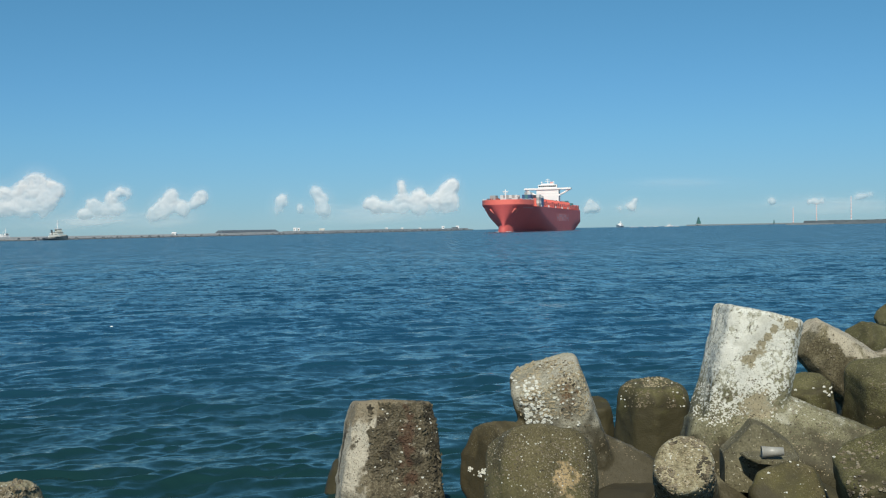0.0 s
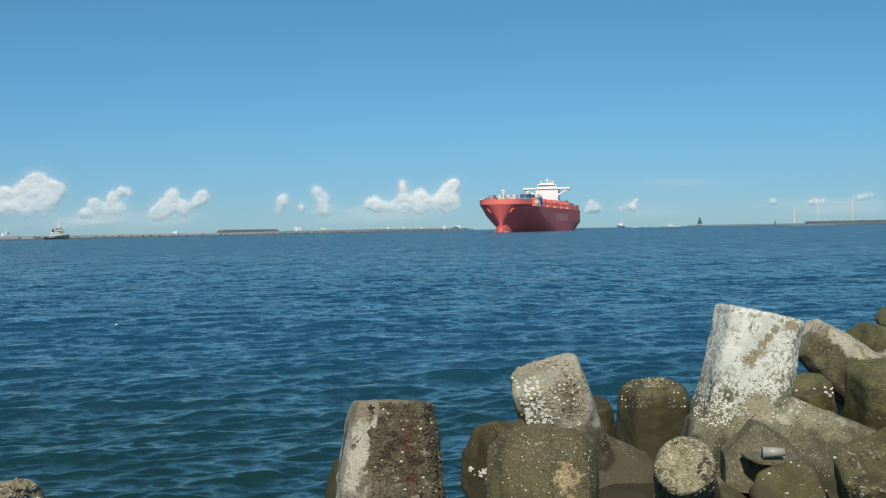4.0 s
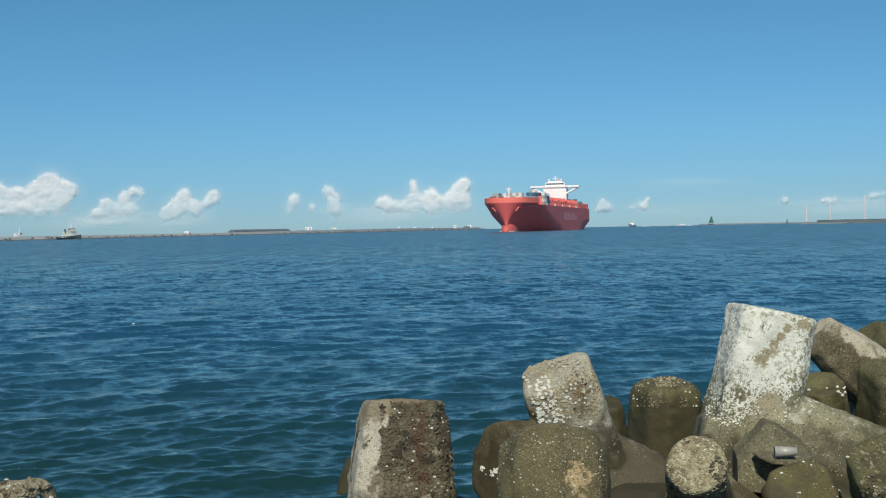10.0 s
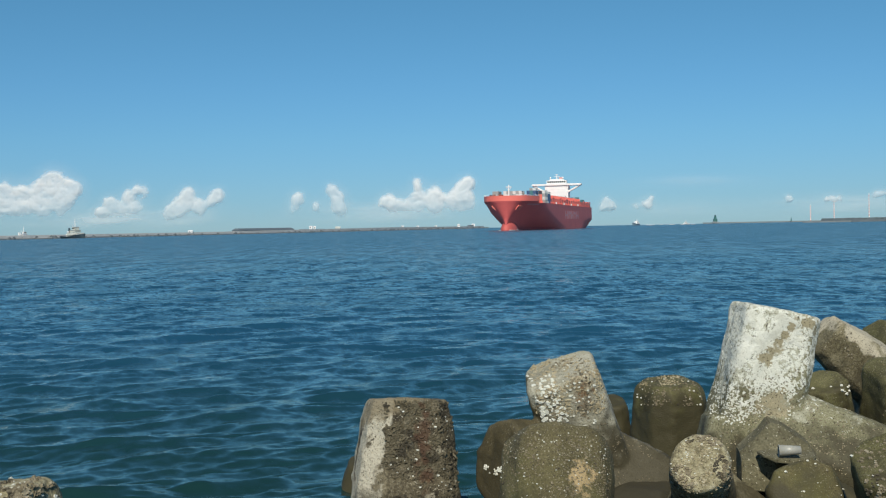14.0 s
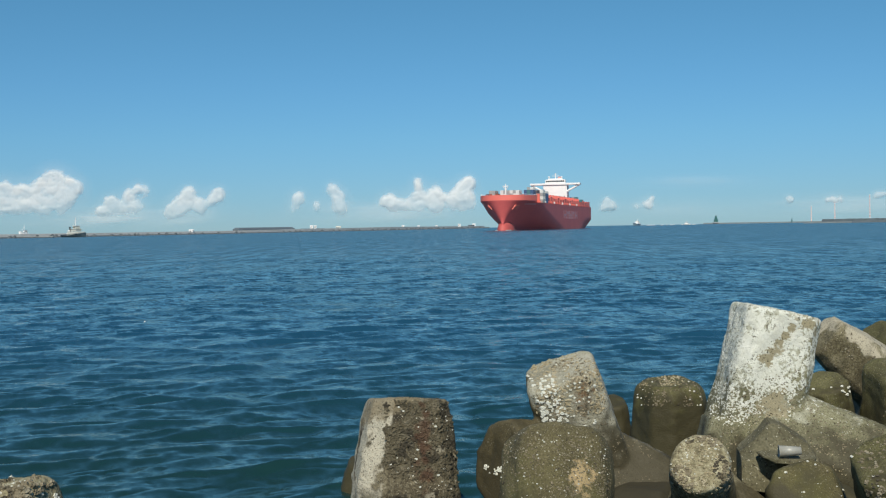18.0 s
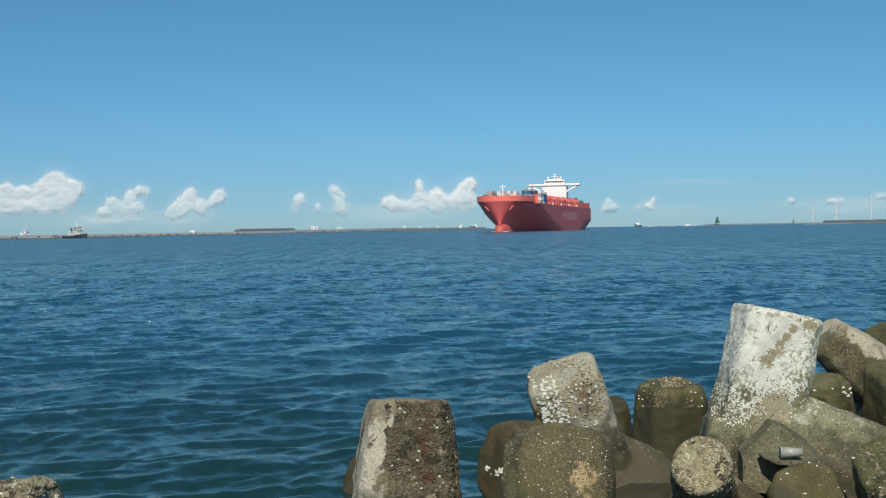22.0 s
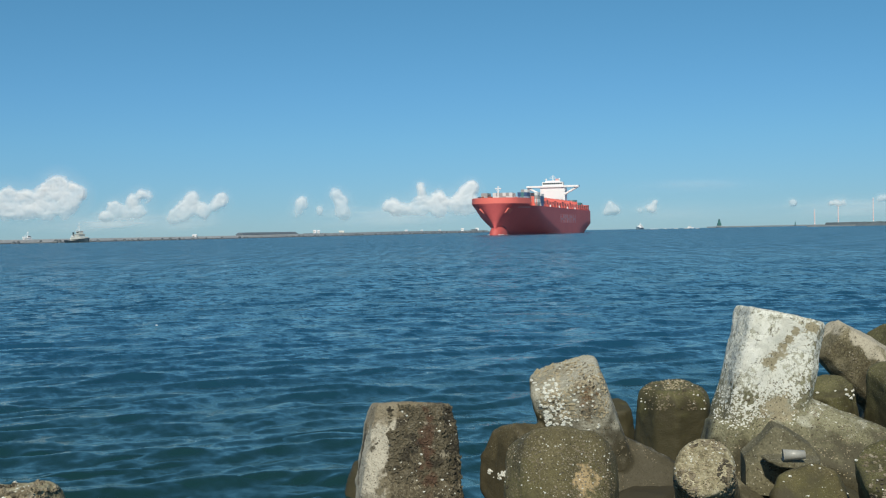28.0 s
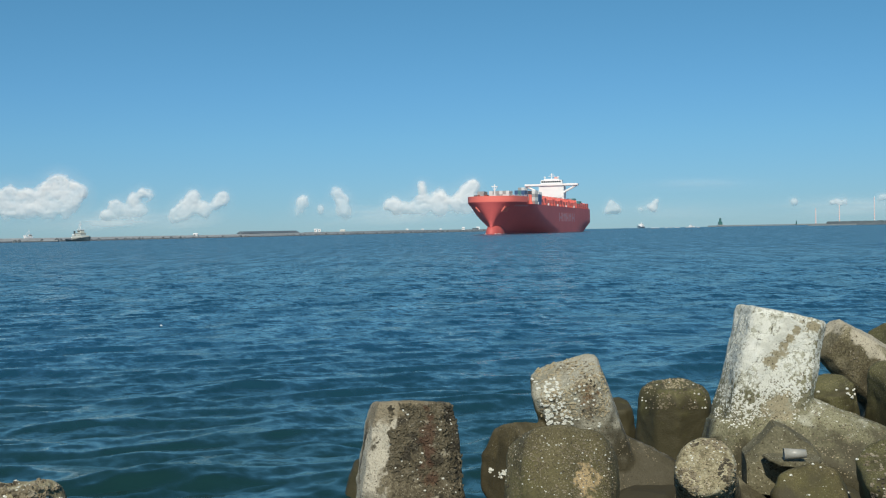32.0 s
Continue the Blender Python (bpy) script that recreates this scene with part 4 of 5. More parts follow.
def fragment(name, m, outline, depth, label):
    """A broken piece of a cast block: an uneven ridge of concrete with chipped edges."""
    bm = loft(bmesh.new(), [[(x, -depth / 2, -0.3), (x, depth / 2, -0.3), (x, depth * 0.4, h), (x, -0.05 * depth, h * 0.97), (x, -depth * 0.4, 0.0)] for x, h in outline])
    bmesh.ops.bevel(bm, geom=list(bm.edges), offset=0.012, segments=2, affect="EDGES")
    bmesh.ops.triangulate(bm, faces=bm.faces)
    bmesh.ops.subdivide_edges(bm, edges=[e for e in bm.edges if e.calc_length() > 0.06], cuts=2)
    for v in bm.verts:
        v.co += Vector((noise.noise(v.co * 9), noise.noise(v.co * 9 + Vector((5, 0, 0))), noise.noise(v.co * 9 + Vector((0, 7, 0))))) * 0.012
    ob = mesh_object(name, bm, BROKEN)
    ob.matrix_basis = m
    return tagged(ob, label, "rubble")


fragment("concrete_fragment", pose(3.06, 10.5, 0.84, 4, 0, -8), ((-0.33, 0.02), (-0.2, 0.14), (-0.06, 0.31), (0.06, 0.27), (0.3, 0.1), (0.36, 0.01)), 0.5, "broken grey-brown concrete fragment wedged between the tetrapods")
bm = loft(bmesh.new(), [[(x, a, -d), (x, b, -d), (x, b, 0.0), (x, a, -0.012)] for x, a, b, d in ((-0.24, -0.02, 0.15, 0.02), (-0.17, -0.1, 0.2, 0.05), (0.02, -0.13, 0.21, 0.065), (0.2, -0.1, 0.2, 0.06), (0.29, 0.02, 0.16, 0.02))])
bmesh.ops.bevel(bm, geom=list(bm.edges), offset=0.008, segments=2, affect="EDGES")
ledge = mesh_object("concrete_slab", bm, BROKEN)
ledge.matrix_basis = pose(3.08, 10.17, 0.895, 3, 2, 9)
tagged(ledge, "thin broken concrete slab lying over a tetrapod leg", "rubble")
plastic_cup(pose(3.16, 10.06, 0.955, 0, 2, 172))
crust(BLOCKS[2], "barnacle", SHELL, 18, (0.36, 0.56), (0.5, 0.58), 0.02, 23, "white barnacles in a cluster", -1, 0.6)
def fbm(x, z, seed):
    """Billowy noise over a plane."""
    v = 0.0
    for i in range(5):
        k = 2 ** i
        v += (abs(noise.noise((x * k * 0.011 + seed * 7.3, z * k * 0.013, seed * 3.1 + i))) * 2 - 0.45) / k ** 0.85
    return v


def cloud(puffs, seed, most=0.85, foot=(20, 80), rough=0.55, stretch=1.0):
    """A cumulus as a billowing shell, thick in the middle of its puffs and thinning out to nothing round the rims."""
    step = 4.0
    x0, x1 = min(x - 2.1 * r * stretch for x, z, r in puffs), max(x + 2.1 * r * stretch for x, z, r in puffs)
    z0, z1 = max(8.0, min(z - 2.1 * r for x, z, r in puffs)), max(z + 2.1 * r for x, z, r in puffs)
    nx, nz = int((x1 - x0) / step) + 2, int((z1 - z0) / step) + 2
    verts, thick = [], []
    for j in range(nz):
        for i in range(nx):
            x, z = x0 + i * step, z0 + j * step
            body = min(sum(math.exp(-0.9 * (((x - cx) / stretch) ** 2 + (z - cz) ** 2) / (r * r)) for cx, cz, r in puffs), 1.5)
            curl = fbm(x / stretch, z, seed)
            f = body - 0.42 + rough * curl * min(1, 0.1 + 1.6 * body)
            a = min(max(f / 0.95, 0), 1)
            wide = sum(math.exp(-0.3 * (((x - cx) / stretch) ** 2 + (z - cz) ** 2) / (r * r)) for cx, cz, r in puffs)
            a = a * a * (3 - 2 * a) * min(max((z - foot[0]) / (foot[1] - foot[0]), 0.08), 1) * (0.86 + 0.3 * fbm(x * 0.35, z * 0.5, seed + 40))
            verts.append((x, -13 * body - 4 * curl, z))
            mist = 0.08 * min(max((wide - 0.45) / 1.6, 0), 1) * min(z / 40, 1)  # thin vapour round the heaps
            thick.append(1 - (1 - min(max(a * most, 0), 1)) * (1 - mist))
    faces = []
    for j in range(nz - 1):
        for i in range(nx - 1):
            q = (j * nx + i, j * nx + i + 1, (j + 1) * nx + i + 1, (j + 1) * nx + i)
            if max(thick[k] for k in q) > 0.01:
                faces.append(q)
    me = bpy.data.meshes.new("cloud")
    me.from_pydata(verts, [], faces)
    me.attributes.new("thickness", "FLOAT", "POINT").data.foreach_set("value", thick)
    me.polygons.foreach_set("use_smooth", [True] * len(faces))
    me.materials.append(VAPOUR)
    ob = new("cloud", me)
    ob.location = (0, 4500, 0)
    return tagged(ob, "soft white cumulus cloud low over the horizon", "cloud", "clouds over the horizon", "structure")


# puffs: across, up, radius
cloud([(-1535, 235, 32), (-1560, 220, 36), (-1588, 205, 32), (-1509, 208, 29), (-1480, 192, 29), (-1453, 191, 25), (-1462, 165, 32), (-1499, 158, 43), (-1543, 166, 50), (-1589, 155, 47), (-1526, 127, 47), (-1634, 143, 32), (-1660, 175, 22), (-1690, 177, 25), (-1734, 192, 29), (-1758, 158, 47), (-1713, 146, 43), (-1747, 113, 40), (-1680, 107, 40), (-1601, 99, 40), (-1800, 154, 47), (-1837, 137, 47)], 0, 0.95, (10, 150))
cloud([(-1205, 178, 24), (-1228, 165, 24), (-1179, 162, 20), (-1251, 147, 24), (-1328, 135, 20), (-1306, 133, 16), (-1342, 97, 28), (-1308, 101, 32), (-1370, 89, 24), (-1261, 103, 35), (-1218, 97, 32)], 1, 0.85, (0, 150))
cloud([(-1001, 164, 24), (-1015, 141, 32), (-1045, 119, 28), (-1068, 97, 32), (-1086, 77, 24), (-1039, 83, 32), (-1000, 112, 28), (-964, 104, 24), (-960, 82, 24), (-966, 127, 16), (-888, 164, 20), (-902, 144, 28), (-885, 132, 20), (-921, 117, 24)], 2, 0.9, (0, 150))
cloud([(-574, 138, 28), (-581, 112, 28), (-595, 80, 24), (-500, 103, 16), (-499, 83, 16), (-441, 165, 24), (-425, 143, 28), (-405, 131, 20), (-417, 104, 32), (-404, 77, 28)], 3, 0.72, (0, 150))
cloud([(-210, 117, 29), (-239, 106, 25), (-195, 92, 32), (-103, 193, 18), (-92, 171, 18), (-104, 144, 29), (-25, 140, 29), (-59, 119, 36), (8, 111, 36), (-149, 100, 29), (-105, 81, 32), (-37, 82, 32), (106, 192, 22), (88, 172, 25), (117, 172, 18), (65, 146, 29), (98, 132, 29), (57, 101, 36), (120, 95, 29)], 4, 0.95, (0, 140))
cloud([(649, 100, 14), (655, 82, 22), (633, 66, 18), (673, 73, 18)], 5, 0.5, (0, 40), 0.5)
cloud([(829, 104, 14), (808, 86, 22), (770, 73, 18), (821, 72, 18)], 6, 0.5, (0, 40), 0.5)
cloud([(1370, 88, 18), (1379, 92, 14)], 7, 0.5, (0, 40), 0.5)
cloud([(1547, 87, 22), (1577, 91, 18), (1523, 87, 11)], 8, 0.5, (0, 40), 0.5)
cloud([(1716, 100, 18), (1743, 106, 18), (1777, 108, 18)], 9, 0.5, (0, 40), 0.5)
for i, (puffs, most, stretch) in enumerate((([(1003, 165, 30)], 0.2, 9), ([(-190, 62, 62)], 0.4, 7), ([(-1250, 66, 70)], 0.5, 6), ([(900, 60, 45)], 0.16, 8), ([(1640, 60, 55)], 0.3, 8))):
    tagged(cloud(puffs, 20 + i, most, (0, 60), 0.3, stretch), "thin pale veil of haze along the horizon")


# ---- far shores ----
def wall_along(name, pts, half, z0, z1, mat, label, lip=0.0, rise=0.0):
    """A breakwater body that follows a line on the plan."""
    bm = bmesh.new()
    rings = []
    for i, (x, y) in enumerate(pts):
        a, b = pts[max(i - 1, 0)], pts[min(i + 1, len(pts) - 1)]
        d = Vector((b[0] - a[0], b[1] - a[1], 0)).normalized()
        n = Vector((d.y, -d.x, 0))
        c = Vector((x, y, 0))
        up = Vector((0, 0, 1))
        top = z1 + rise * min(max((y - 1300) / 700, 0), 1)
        rings.append([c + n * half * 1.5 + up * z0, c + n * half + up * top, c + n * (half - 1.2) + up * (top + lip), c - n * half + up * (top + lip), c - n * half * 1.4 + up * z0])
    loft(bm, rings)
    return tagged(mesh_object(name, bm, mat), label, "breakwater", kind="structure")


def smooth_line(pts, step):
    out = []
    for (x0, y0), (x1, y1) in zip(pts, pts[1:]):
        n = max(1, int(math.hypot(x1 - x0, y1 - y0) / step))
        out += [(x0 + (x1 - x0) * i / n, y0 + (y1 - y0) * i / n) for i in range(n)]
    return out + [pts[-1]]


NORTH = smooth_line([(-520, 330), (-400, 770), (-356, 925), (-222, 1430), (-92, 2000), (95, 2950), (112, 3080)], 40)
wall_along("breakwater_north", NORTH, 7, -1.5, 0.9, RUBBLE, "long low dark breakwater across the harbour", 0.1)
wall_along("breakwater_parapet", [(x - 3, y + 2) for x, y in NORTH], 2.6, 0.9, 3.2, STONE, "pale concrete parapet along the breakwater", 0.15, 2.4)
rocks = bmesh.new()
rnd = random.Random(11)
for x, y in smooth_line(NORTH, 7):
    if rnd.random() < 0.55 + 0.1 * math.sin(y * 0.03):
        r = rnd.uniform(1.0, 2.3) * (1 + max(0, y - 1300) / 4000)
        m = Matrix.Translation((x + 10 + rnd.uniform(-1.5, 2), y - 2, rnd.uniform(-0.4, 0.5))) @ Euler((rnd.uniform(0, 3), rnd.uniform(0, 3), 0)).to_matrix().to_4x4() @ Matrix.Diagonal((r * 1.5, r, r * 0.9, 1))
        bmesh.ops.create_icosphere(rocks, subdivisions=1, radius=1, matrix=m)
tagged(mesh_object("armour_rock", rocks, RUBBLE), "dark armour rocks along the breakwater foot", "rocks", kind="stuff")

SOUTH = smooth_line([(945, 4110), (1180, 4050), (1500, 3980), (1900, 3900), (2600, 3700)], 60)
wall_along("breakwater_south", SOUTH, 9, -1.5, 3.0, PIER, "far low pale breakwater on the open-sea side", 1.5)


def far_house(x, y, w, d, h, mat, label, roof=0.3):
    ob = empty("harbour_building", pose(x, y, 2.6 + 2.4 * min(max((y - 1300) / 700, 0), 1)), label, "building", "small buildings on the breakwater")
    part("wall", box(bmesh.new(), -w / 2, w / 2, -d / 2, d / 2, -0.3, h), mat, ob)
    bm = bmesh.new()
    rings = [[(-w / 2 - 0.4, -d / 2 - 0.4, h), (-w / 2 - 0.4, 0, h + roof * d), (-w / 2 - 0.4, d / 2 + 0.4, h)],
             [(w / 2 + 0.4, -d / 2 - 0.4, h), (w / 2 + 0.4, 0, h + roof * d), (w / 2 + 0.4, d / 2 + 0.4, h)]]
    loft(bm, rings)
    part("roof", bm, mat, ob)
    for k in range(max(1, int(w / 3))):
        x0 = -w / 2 + 0.8 + k * 3
        part("window", box(bmesh.new(), x0, x0 + 1.2, -d / 2 - 0.05, -d / 2, h * 0.45, h * 0.8), GLASS_DARK, ob)
    return ob


def wooded_bank(name, pts, height, seed, label):
    rnd = random.Random(seed)
    bm = bmesh.new()
    for x, y in pts:
        for _ in range(3):
            r = height * rnd.uniform(0.35, 0.6)
            m = Matrix.Translation((x + rnd.uniform(-8, 8), y + rnd.uniform(-6, 6), 3 + height - r * 0.8 + rnd.uniform(-1, 0.3))) @ Matrix.Diagonal((r * 2.2, r * 1.4, r * 0.8, 1))
            bmesh.ops.create_icosphere(bm, subdivisions=2, radius=1, matrix=m)
    for v in bm.verts:
        v.co += Vector((0, 0, 1)) * 0.8 * noise.noise(v.co * 0.4)
    return tagged(mesh_object(name, bm, WOODS), label, "woods", kind="stuff")


def tug(x, y, turn, hull_mat, house_mat, size, label):
    ob = empty("tugboat", pose(x, y, 0, 0, 0, turn), label, "boat", "moored harbour boats")
    k = size
    bm = bmesh.new()
    rings = []
    for f, w, z in ((0, 3.4, 1.5), (0.1, 4.2, 1.35), (0.3, 4.5, 1.35), (0.55, 4.6, 1.7), (0.75, 4.0, 2.3), (0.9, 2.4, 2.9), (1.0, 0.4, 3.4)):
        xx = (-13 + 27 * f) * k
        rings.append([(xx, -w * k, z * k), (xx, -w * 0.75 * k, -1), (xx, w * 0.75 * k, -1), (xx, w * k, z * k)])
    loft(bm, rings)
    hull = part("hull", bm, hull_mat, ob)
    bm = bmesh.new()
    for f in range(9):
        xx = (-11 + f * 2.4) * k
        bmesh.ops.create_icosphere(bm, subdivisions=1, radius=0.55 * k, matrix=Matrix.Translation((xx, -4.5 * k, 1.0 * k)))
    part("fender", bm, NAVY, hull)
    part("deckhouse", box(bmesh.new(), -5 * k, 8.4 * k, -3.2 * k, 3.2 * k, 1.3 * k, 4.0 * k, 0.2), house_mat, ob)
    part("upper_deckhouse", box(bmesh.new(), -1.5 * k, 5.2 * k, -2.4 * k, 2.4 * k, 4.2 * k, 6.0 * k, 0.2), house_mat, ob)
    wheel = part("wheelhouse", box(bmesh.new(), 0.6 * k, 4.2 * k, -1.9 * k, 1.9 * k, 6.0 * k, 8.2 * k, 0.3), house_mat, ob)
    for i in range(3):
        part("window", box(bmesh.new(), (0.8 + i * 1.1) * k, (1.7 + i * 1.1) * k, -1.98 * k, -1.9 * k, 6.9 * k, 7.8 * k), GLASS_DARK, wheel)
    part("tyre_rail", rod(bmesh.new(), (-12 * k, -4.4 * k, 1.6 * k), (9 * k, -4.0 * k, 2.6 * k), 0.2 * k), NAVY, ob)
    bm = bmesh.new()
    rod(bm, (1.6 * k, 0, 8 * k), (1.6 * k, 0, 14.5 * k), 0.22 * k, 0.14 * k)
    rod(bm, (1.6 * k, 0, 12.5 * k), (-2.5 * k, 0, 8 * k), 0.1 * k)
    box(bm, 1.5 * k, 1.7 * k, -1.5 * k, 1.5 * k, 12 * k, 12.3 * k)
    part("mast", bm, WHITE, ob)
    part("roof", box(bmesh.new(), 0.2 * k, 4.7 * k, -2.2 * k, 2.2 * k, 8.2 * k, 8.5 * k, 0.1), WHITE, ob)
    part("bridge_deck", box(bmesh.new(), -2.2 * k, 5.9 * k, -2.9 * k, 2.9 * k, 5.9 * k, 6.15 * k, 0.05), house_mat, ob)
    for y in (-1.7, 1.7):
        part("funnel", rod(bmesh.new(), (-3.2 * k, y * k, 4 * k), (-3.6 * k, y * k, 7.6 * k), 0.7 * k), hull_mat, ob)
    part("towing_winch", rod(bmesh.new(), (-7.5 * k, -1.6 * k, 2.3 * k), (-7.5 * k, 1.6 * k, 2.3 * k), 1.1 * k), WHITE, ob)
    part("rescue_boat", box(bmesh.new(), -5.0 * k, -2.2 * k, -3.1 * k, -2.0 * k, 4.2 * k, 5.2 * k, 0.3), WHITE, ob)
    return ob


def striped_chimney(x, y, top):
    ob = empty("striped_chimney", pose(x, y, 0), "tall red and white banded chimney on the far shore", "chimney", "power station chimneys")
    n = 17
    for i in range(n):
        z0, z1 = top * i / n, top * (i + 1) / n
        part("band", rod(bmesh.new(), (0, 0, z0), (0, 0, z1), 2.4 - 0.8 * i / n, 2.4 - 0.8 * (i + 1) / n, 14), STRIPE_RED if i % 2 else WHITE, ob)
    return ob


def lighthouse(x, y):
    ob = empty("lighthouse", pose(x, y, 3.5), "dark green stepped lighthouse at the breakwater's end", "lighthouse")
    part("base", box(bmesh.new(), -11, 11, -9, 9, 0, 3, 0.5), STONE, ob)
    part("lower_tower", box(bmesh.new(), -6.8, 6.8, -6, 6, 3, 12.5, 0.6), GREEN, ob)
    part("gallery", rod(bmesh.new(), (0, 0, 12.5), (0, 0, 13.5), 7, 7, 16), GREEN, ob)
    part("upper_tower", rod(bmesh.new(), (0, 0, 13.5), (0, 0, 23), 4.8, 4.0, 14), GREEN, ob)
    part("lantern", rod(bmesh.new(), (0, 0, 23), (0, 0, 26), 2.6, 2.6, 12), GLASS_DARK, ob)
    part("dome", rod(bmesh.new(), (0, 0, 26), (0, 0, 28.5), 3.0, 0.3, 12), GREEN, ob)
    return ob


def coaster(x, y, turn):
    """A small trading ship: raised bow, long hull, stepped deckhouse."""
    ob = empty("coaster", pose(x, y, 0, 0, 0, turn), "small blue-grey coaster with white deckhouse heading in from sea", "boat")
    rings = []
    for f, w, z in ((0, 4.0, 4.4), (0.15, 5.0, 4.0), (0.6, 5.2, 4.0), (0.75, 4.8, 4.6), (0.78, 4.6, 6.4), (0.9, 2.8, 6.9), (1.0, 0.3, 7.6)):
        a = -18 + 38 * f
        rings.append([(a, -w, z), (a - 1.5 * f, -w * 0.7, -1), (a - 1.5 * f, w * 0.7, -1), (a, w, z)])
    part("hull", loft(bmesh.new(), rings), SLATE, ob)
    for z0, z1, a, b, w in ((4.0, 7.4, -14, 2, 4.6), (7.4, 10.2, -11, 0, 4.0), (10.2, 12.8, -9, -2, 3.4)):
        part("deckhouse", box(bmesh.new(), a, b, -w, w, z0, z1, 0.2), WHITE, ob)
    part("window_band", box(bmesh.new(), -2.0, -1.9, -3.0, 3.0, 11.3, 12.2), GLASS_DARK, ob)
    bm = rod(bmesh.new(), (-6, 0, 12.8), (-6, 0, 18), 0.4, 0.2)
    box(bm, -6.2, -5.8, -2, 2, 15.6, 16.0)
    part("mast", bm, WHITE, ob)
    part("foremast", rod(bmesh.new(), (13, 0, 6), (13, 0, 13), 0.35, 0.2), WHITE, ob)
    return ob


# north side, from the near end outwards
tug(-314, 962, -40, NAVY, CREAM, 1.15, "dark-hulled harbour tug with cream wheelhouse, moored at the breakwater")
tug(-384, 1032, 50, WHITE, WHITE, 0.8, "white workboat lying behind the breakwater")
far_house(-276, 1237, 4.5, 4, 1.7, WHITE, "small white hut on the breakwater")
for x, y, w, h in ((-252, 1590, 104, 5.0), (-196, 1690, 48, 2.4)):
    ob = empty("warehouse", pose(x, y, 2.5, 0, 0, 52), "long low dark-roofed harbour shed behind the breakwater", "building")
    part("wall", box(bmesh.new(), -w / 2, w / 2, -7, 7, -0.4, h * 0.45), STONE, ob)
    bm = loft(bmesh.new(), [[(s * (w / 2 + 1), -8, h * 0.4), (s * (w / 2 - 1), -3, h), (s * (w / 2 - 1), 3, h), (s * (w / 2 + 1), 8, h * 0.4)] for s in (-1, 1)])
    part("roof", bm, ROOF, ob)
far_house(-199, 1706, 4.5, 4, 4.6, WHITE, "white pump house on the breakwater")
far_house(-194, 1712, 3.5, 4, 4.2, WHITE, "white pump house on the breakwater")
far_house(-172, 1852, 8, 6, 1.8, CREAM, "beige domed store on the breakwater", 0.35)
for x, y, w, h in ((-79, 2210, 5, 2.6), (-52, 2360, 5, 2.2), (-16, 2560, 5, 2.2), (37, 2650, 6, 5.0), (70, 2850, 16, 2.4), (78, 2900, 8, 6.0)):
    far_house(x, y, w, 4, h, WHITE if w < 10 else ROOF, "tiny white shed on the far breakwater" if w < 10 else "low grey store on the far breakwater")

ob = empty("pontoon", pose(-344, 925, 0, 0, 0, 12), "low pale concrete pontoon beside the breakwater", "pontoon")
part("deck", box(bmesh.new(), -24, 24, -3, 3, 0.7, 1.1, 0.1), STONE, ob)
part("float", box(bmesh.new(), -23.5, 23.5, -2.7, 2.7, -0.8, 0.7, 0.1), RUBBLE, ob)
for x in (-22, -11, 0, 11, 22):
    part("bollard", rod(bmesh.new(), (x, -2.4, 1.1), (x, -2.4, 1.8), 0.25), NAVY, ob)

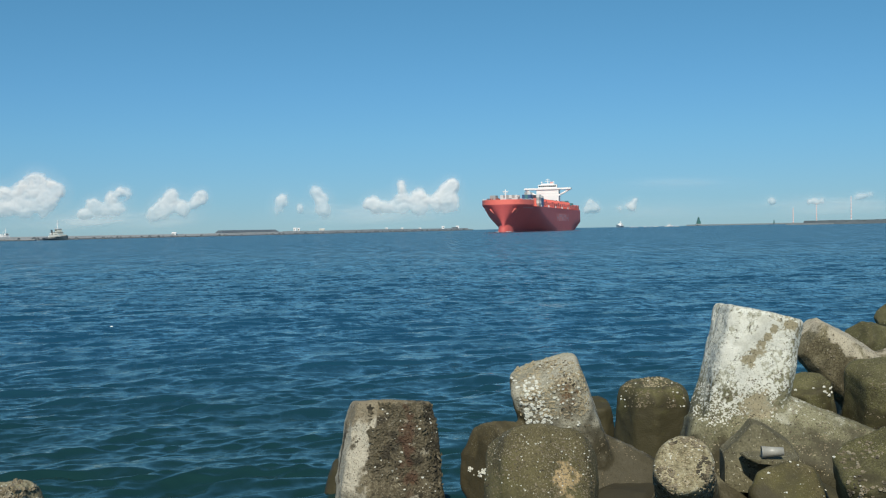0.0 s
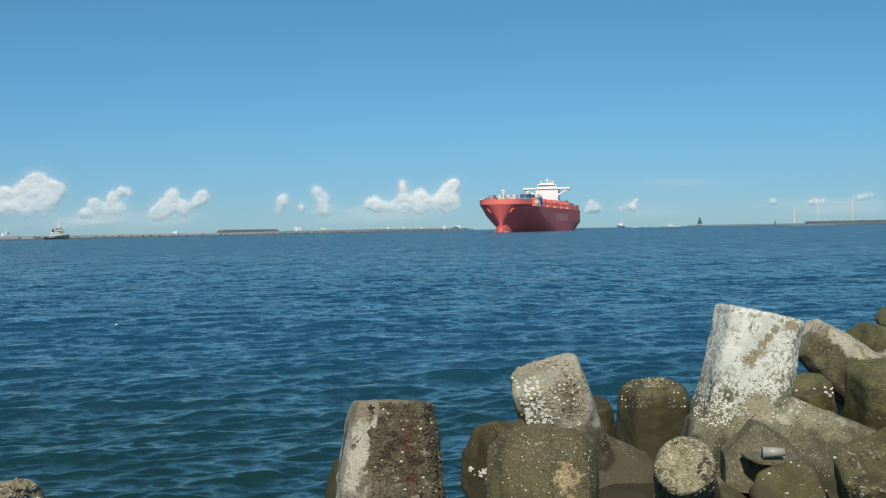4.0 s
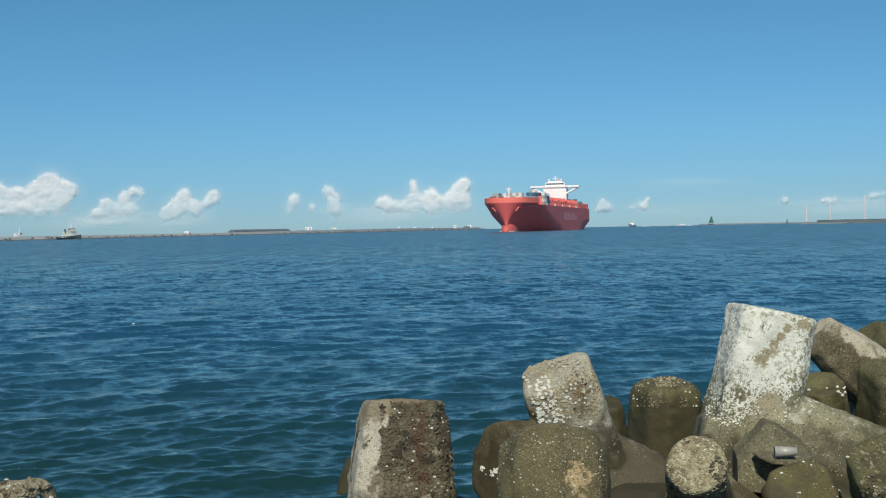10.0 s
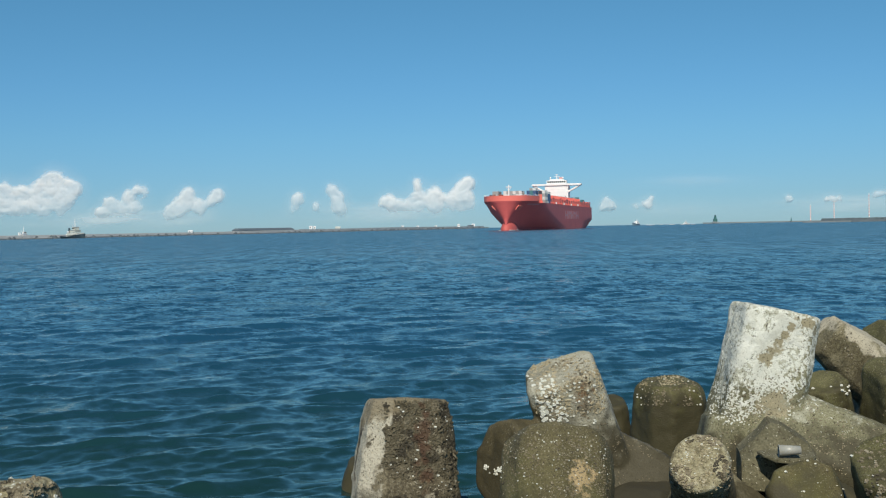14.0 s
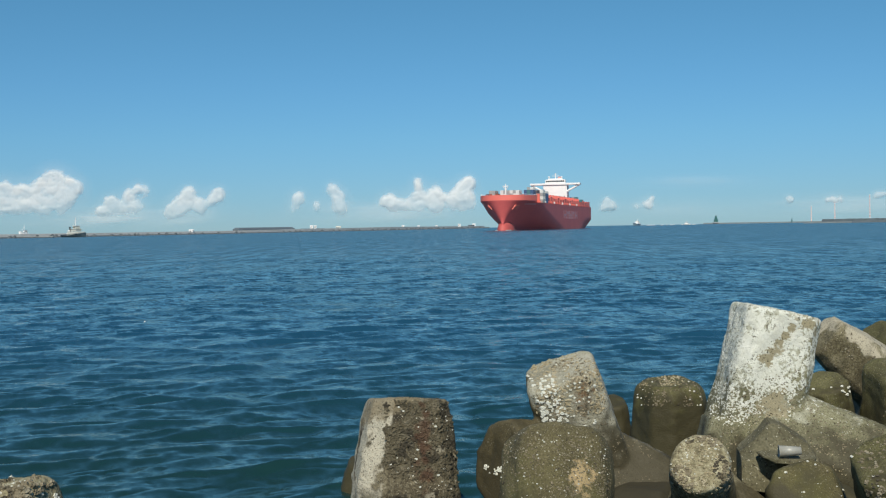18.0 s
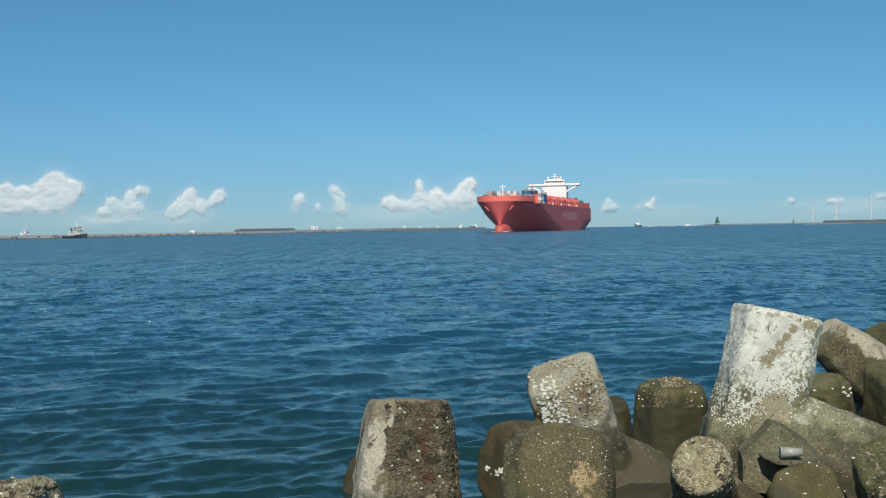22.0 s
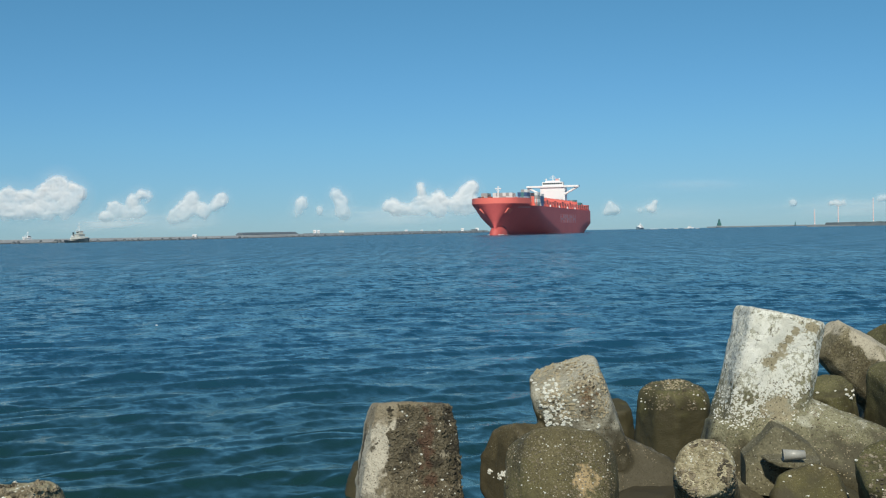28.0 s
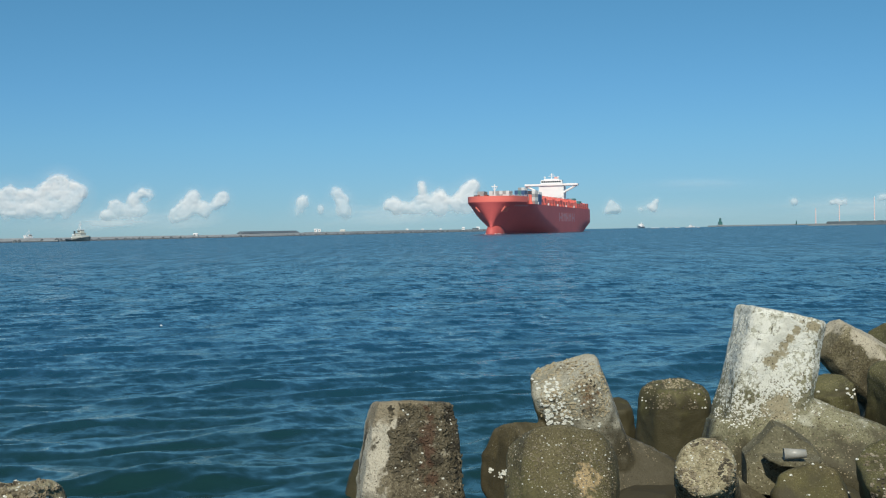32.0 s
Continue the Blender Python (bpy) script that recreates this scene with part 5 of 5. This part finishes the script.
# sea side
foam = bmesh.new()
rnd = random.Random(21)
for k in range(24):
    x = 545 + 150 * rnd.random()
    r = rnd.uniform(0.5, 1.3)
    bmesh.ops.create_icosphere(foam, subdivisions=1, radius=1, matrix=Matrix.Translation((x, 3120 + rnd.uniform(-8, 8), 0.15)) @ Matrix.Diagonal((r * 4, r * 2, r * 0.8, 1)))
tagged(mesh_object("wake", foam, WHITE), "white foam of a boat's wake far out", "foam", kind="stuff")
coaster(512, 3000, -125)
tug(730, 3400, -20, WHITE, WHITE, 0.9, "tiny white fishing boat far out")
lighthouse(987, 4095)
ob = empty("beacon", pose(1239, 4020, 4.0), "slim dark navigation beacon on the far breakwater", "beacon")
part("post", rod(bmesh.new(), (0, 0, 0), (0, 0, 9), 2.2, 1.6, 10), GREEN, ob)
part("lamp", rod(bmesh.new(), (0, 0, 9), (0, 0, 12), 1.2, 0.6, 10), GLASS_DARK, ob)
for x, top in ((1513, 68), (1610, 88), (1754, 112)):
    striped_chimney(x, 4650, top)
SPIT = smooth_line([(640, 1995), (668, 1965), (760, 1925), (950, 1880), (1300, 1800)], 18)
wall_along("breakwater_spit", SPIT[:5], 8, -1.5, 2.2, PIER, "pale low pier end below a dark wooded bank", 0.4)
wall_along("bank", [(x + 22, y + 22) for x, y in SPIT[1:]], 11, -1.5, 6.0, BANK, "dark grey breakwater bank behind the pier", 1.0)
wooded_bank("wooded_bank", [(x + 22, y + 20) for x, y in smooth_line(SPIT[3:], 6)], 4.2, 4, "dark scrub and trees along the pier bank")


bm = bmesh.new()
bmesh.ops.create_icosphere(bm, subdivisions=2, radius=1, matrix=Matrix.Diagonal((0.055, 0.03, 0.02, 1)))
for v in bm.verts:
    v.co *= 1 + 0.25 * noise.noise(v.co * 14)
float_bit = mesh_object("foam_scrap", bm, WHITE, True)
tagged(float_bit, "small scrap of white plastic foam drifting on the water", "debris")


# ---- what moves ----
def motions():
    rows = []
    for t in (0, 8, 16, 24, 32):
        k = t / 32
        rows.append((t, pose(63.08 - 32.44 * k, 939.1 - 140.1 * k, 0, 0, 0, -(104.67 + 0.43 * k))))
    walk(ship, rows)
    walk(float_bit, [(t, pose(-10.42 + 0.021 * t, 37.2 + 0.03 * t, 0.015 + 0.035 * math.sin(t * 2.1), 8 * math.sin(t), 0, 5 * t)) for t in range(0, 33, 2)])
    walk(water_a, [(t, pose(-11 + 0.7 * t, 1.0 - 0.45 * t, 0.012 * math.sin(t * 0.9))) for t in range(0, 33, 2)])
    walk(water_b, [(t, pose(10 - 0.6 * t, 0.8 - 0.32 * t, 0.012 * math.sin(1.5 + t * 1.1))) for t in range(0, 33, 2)])


motions()
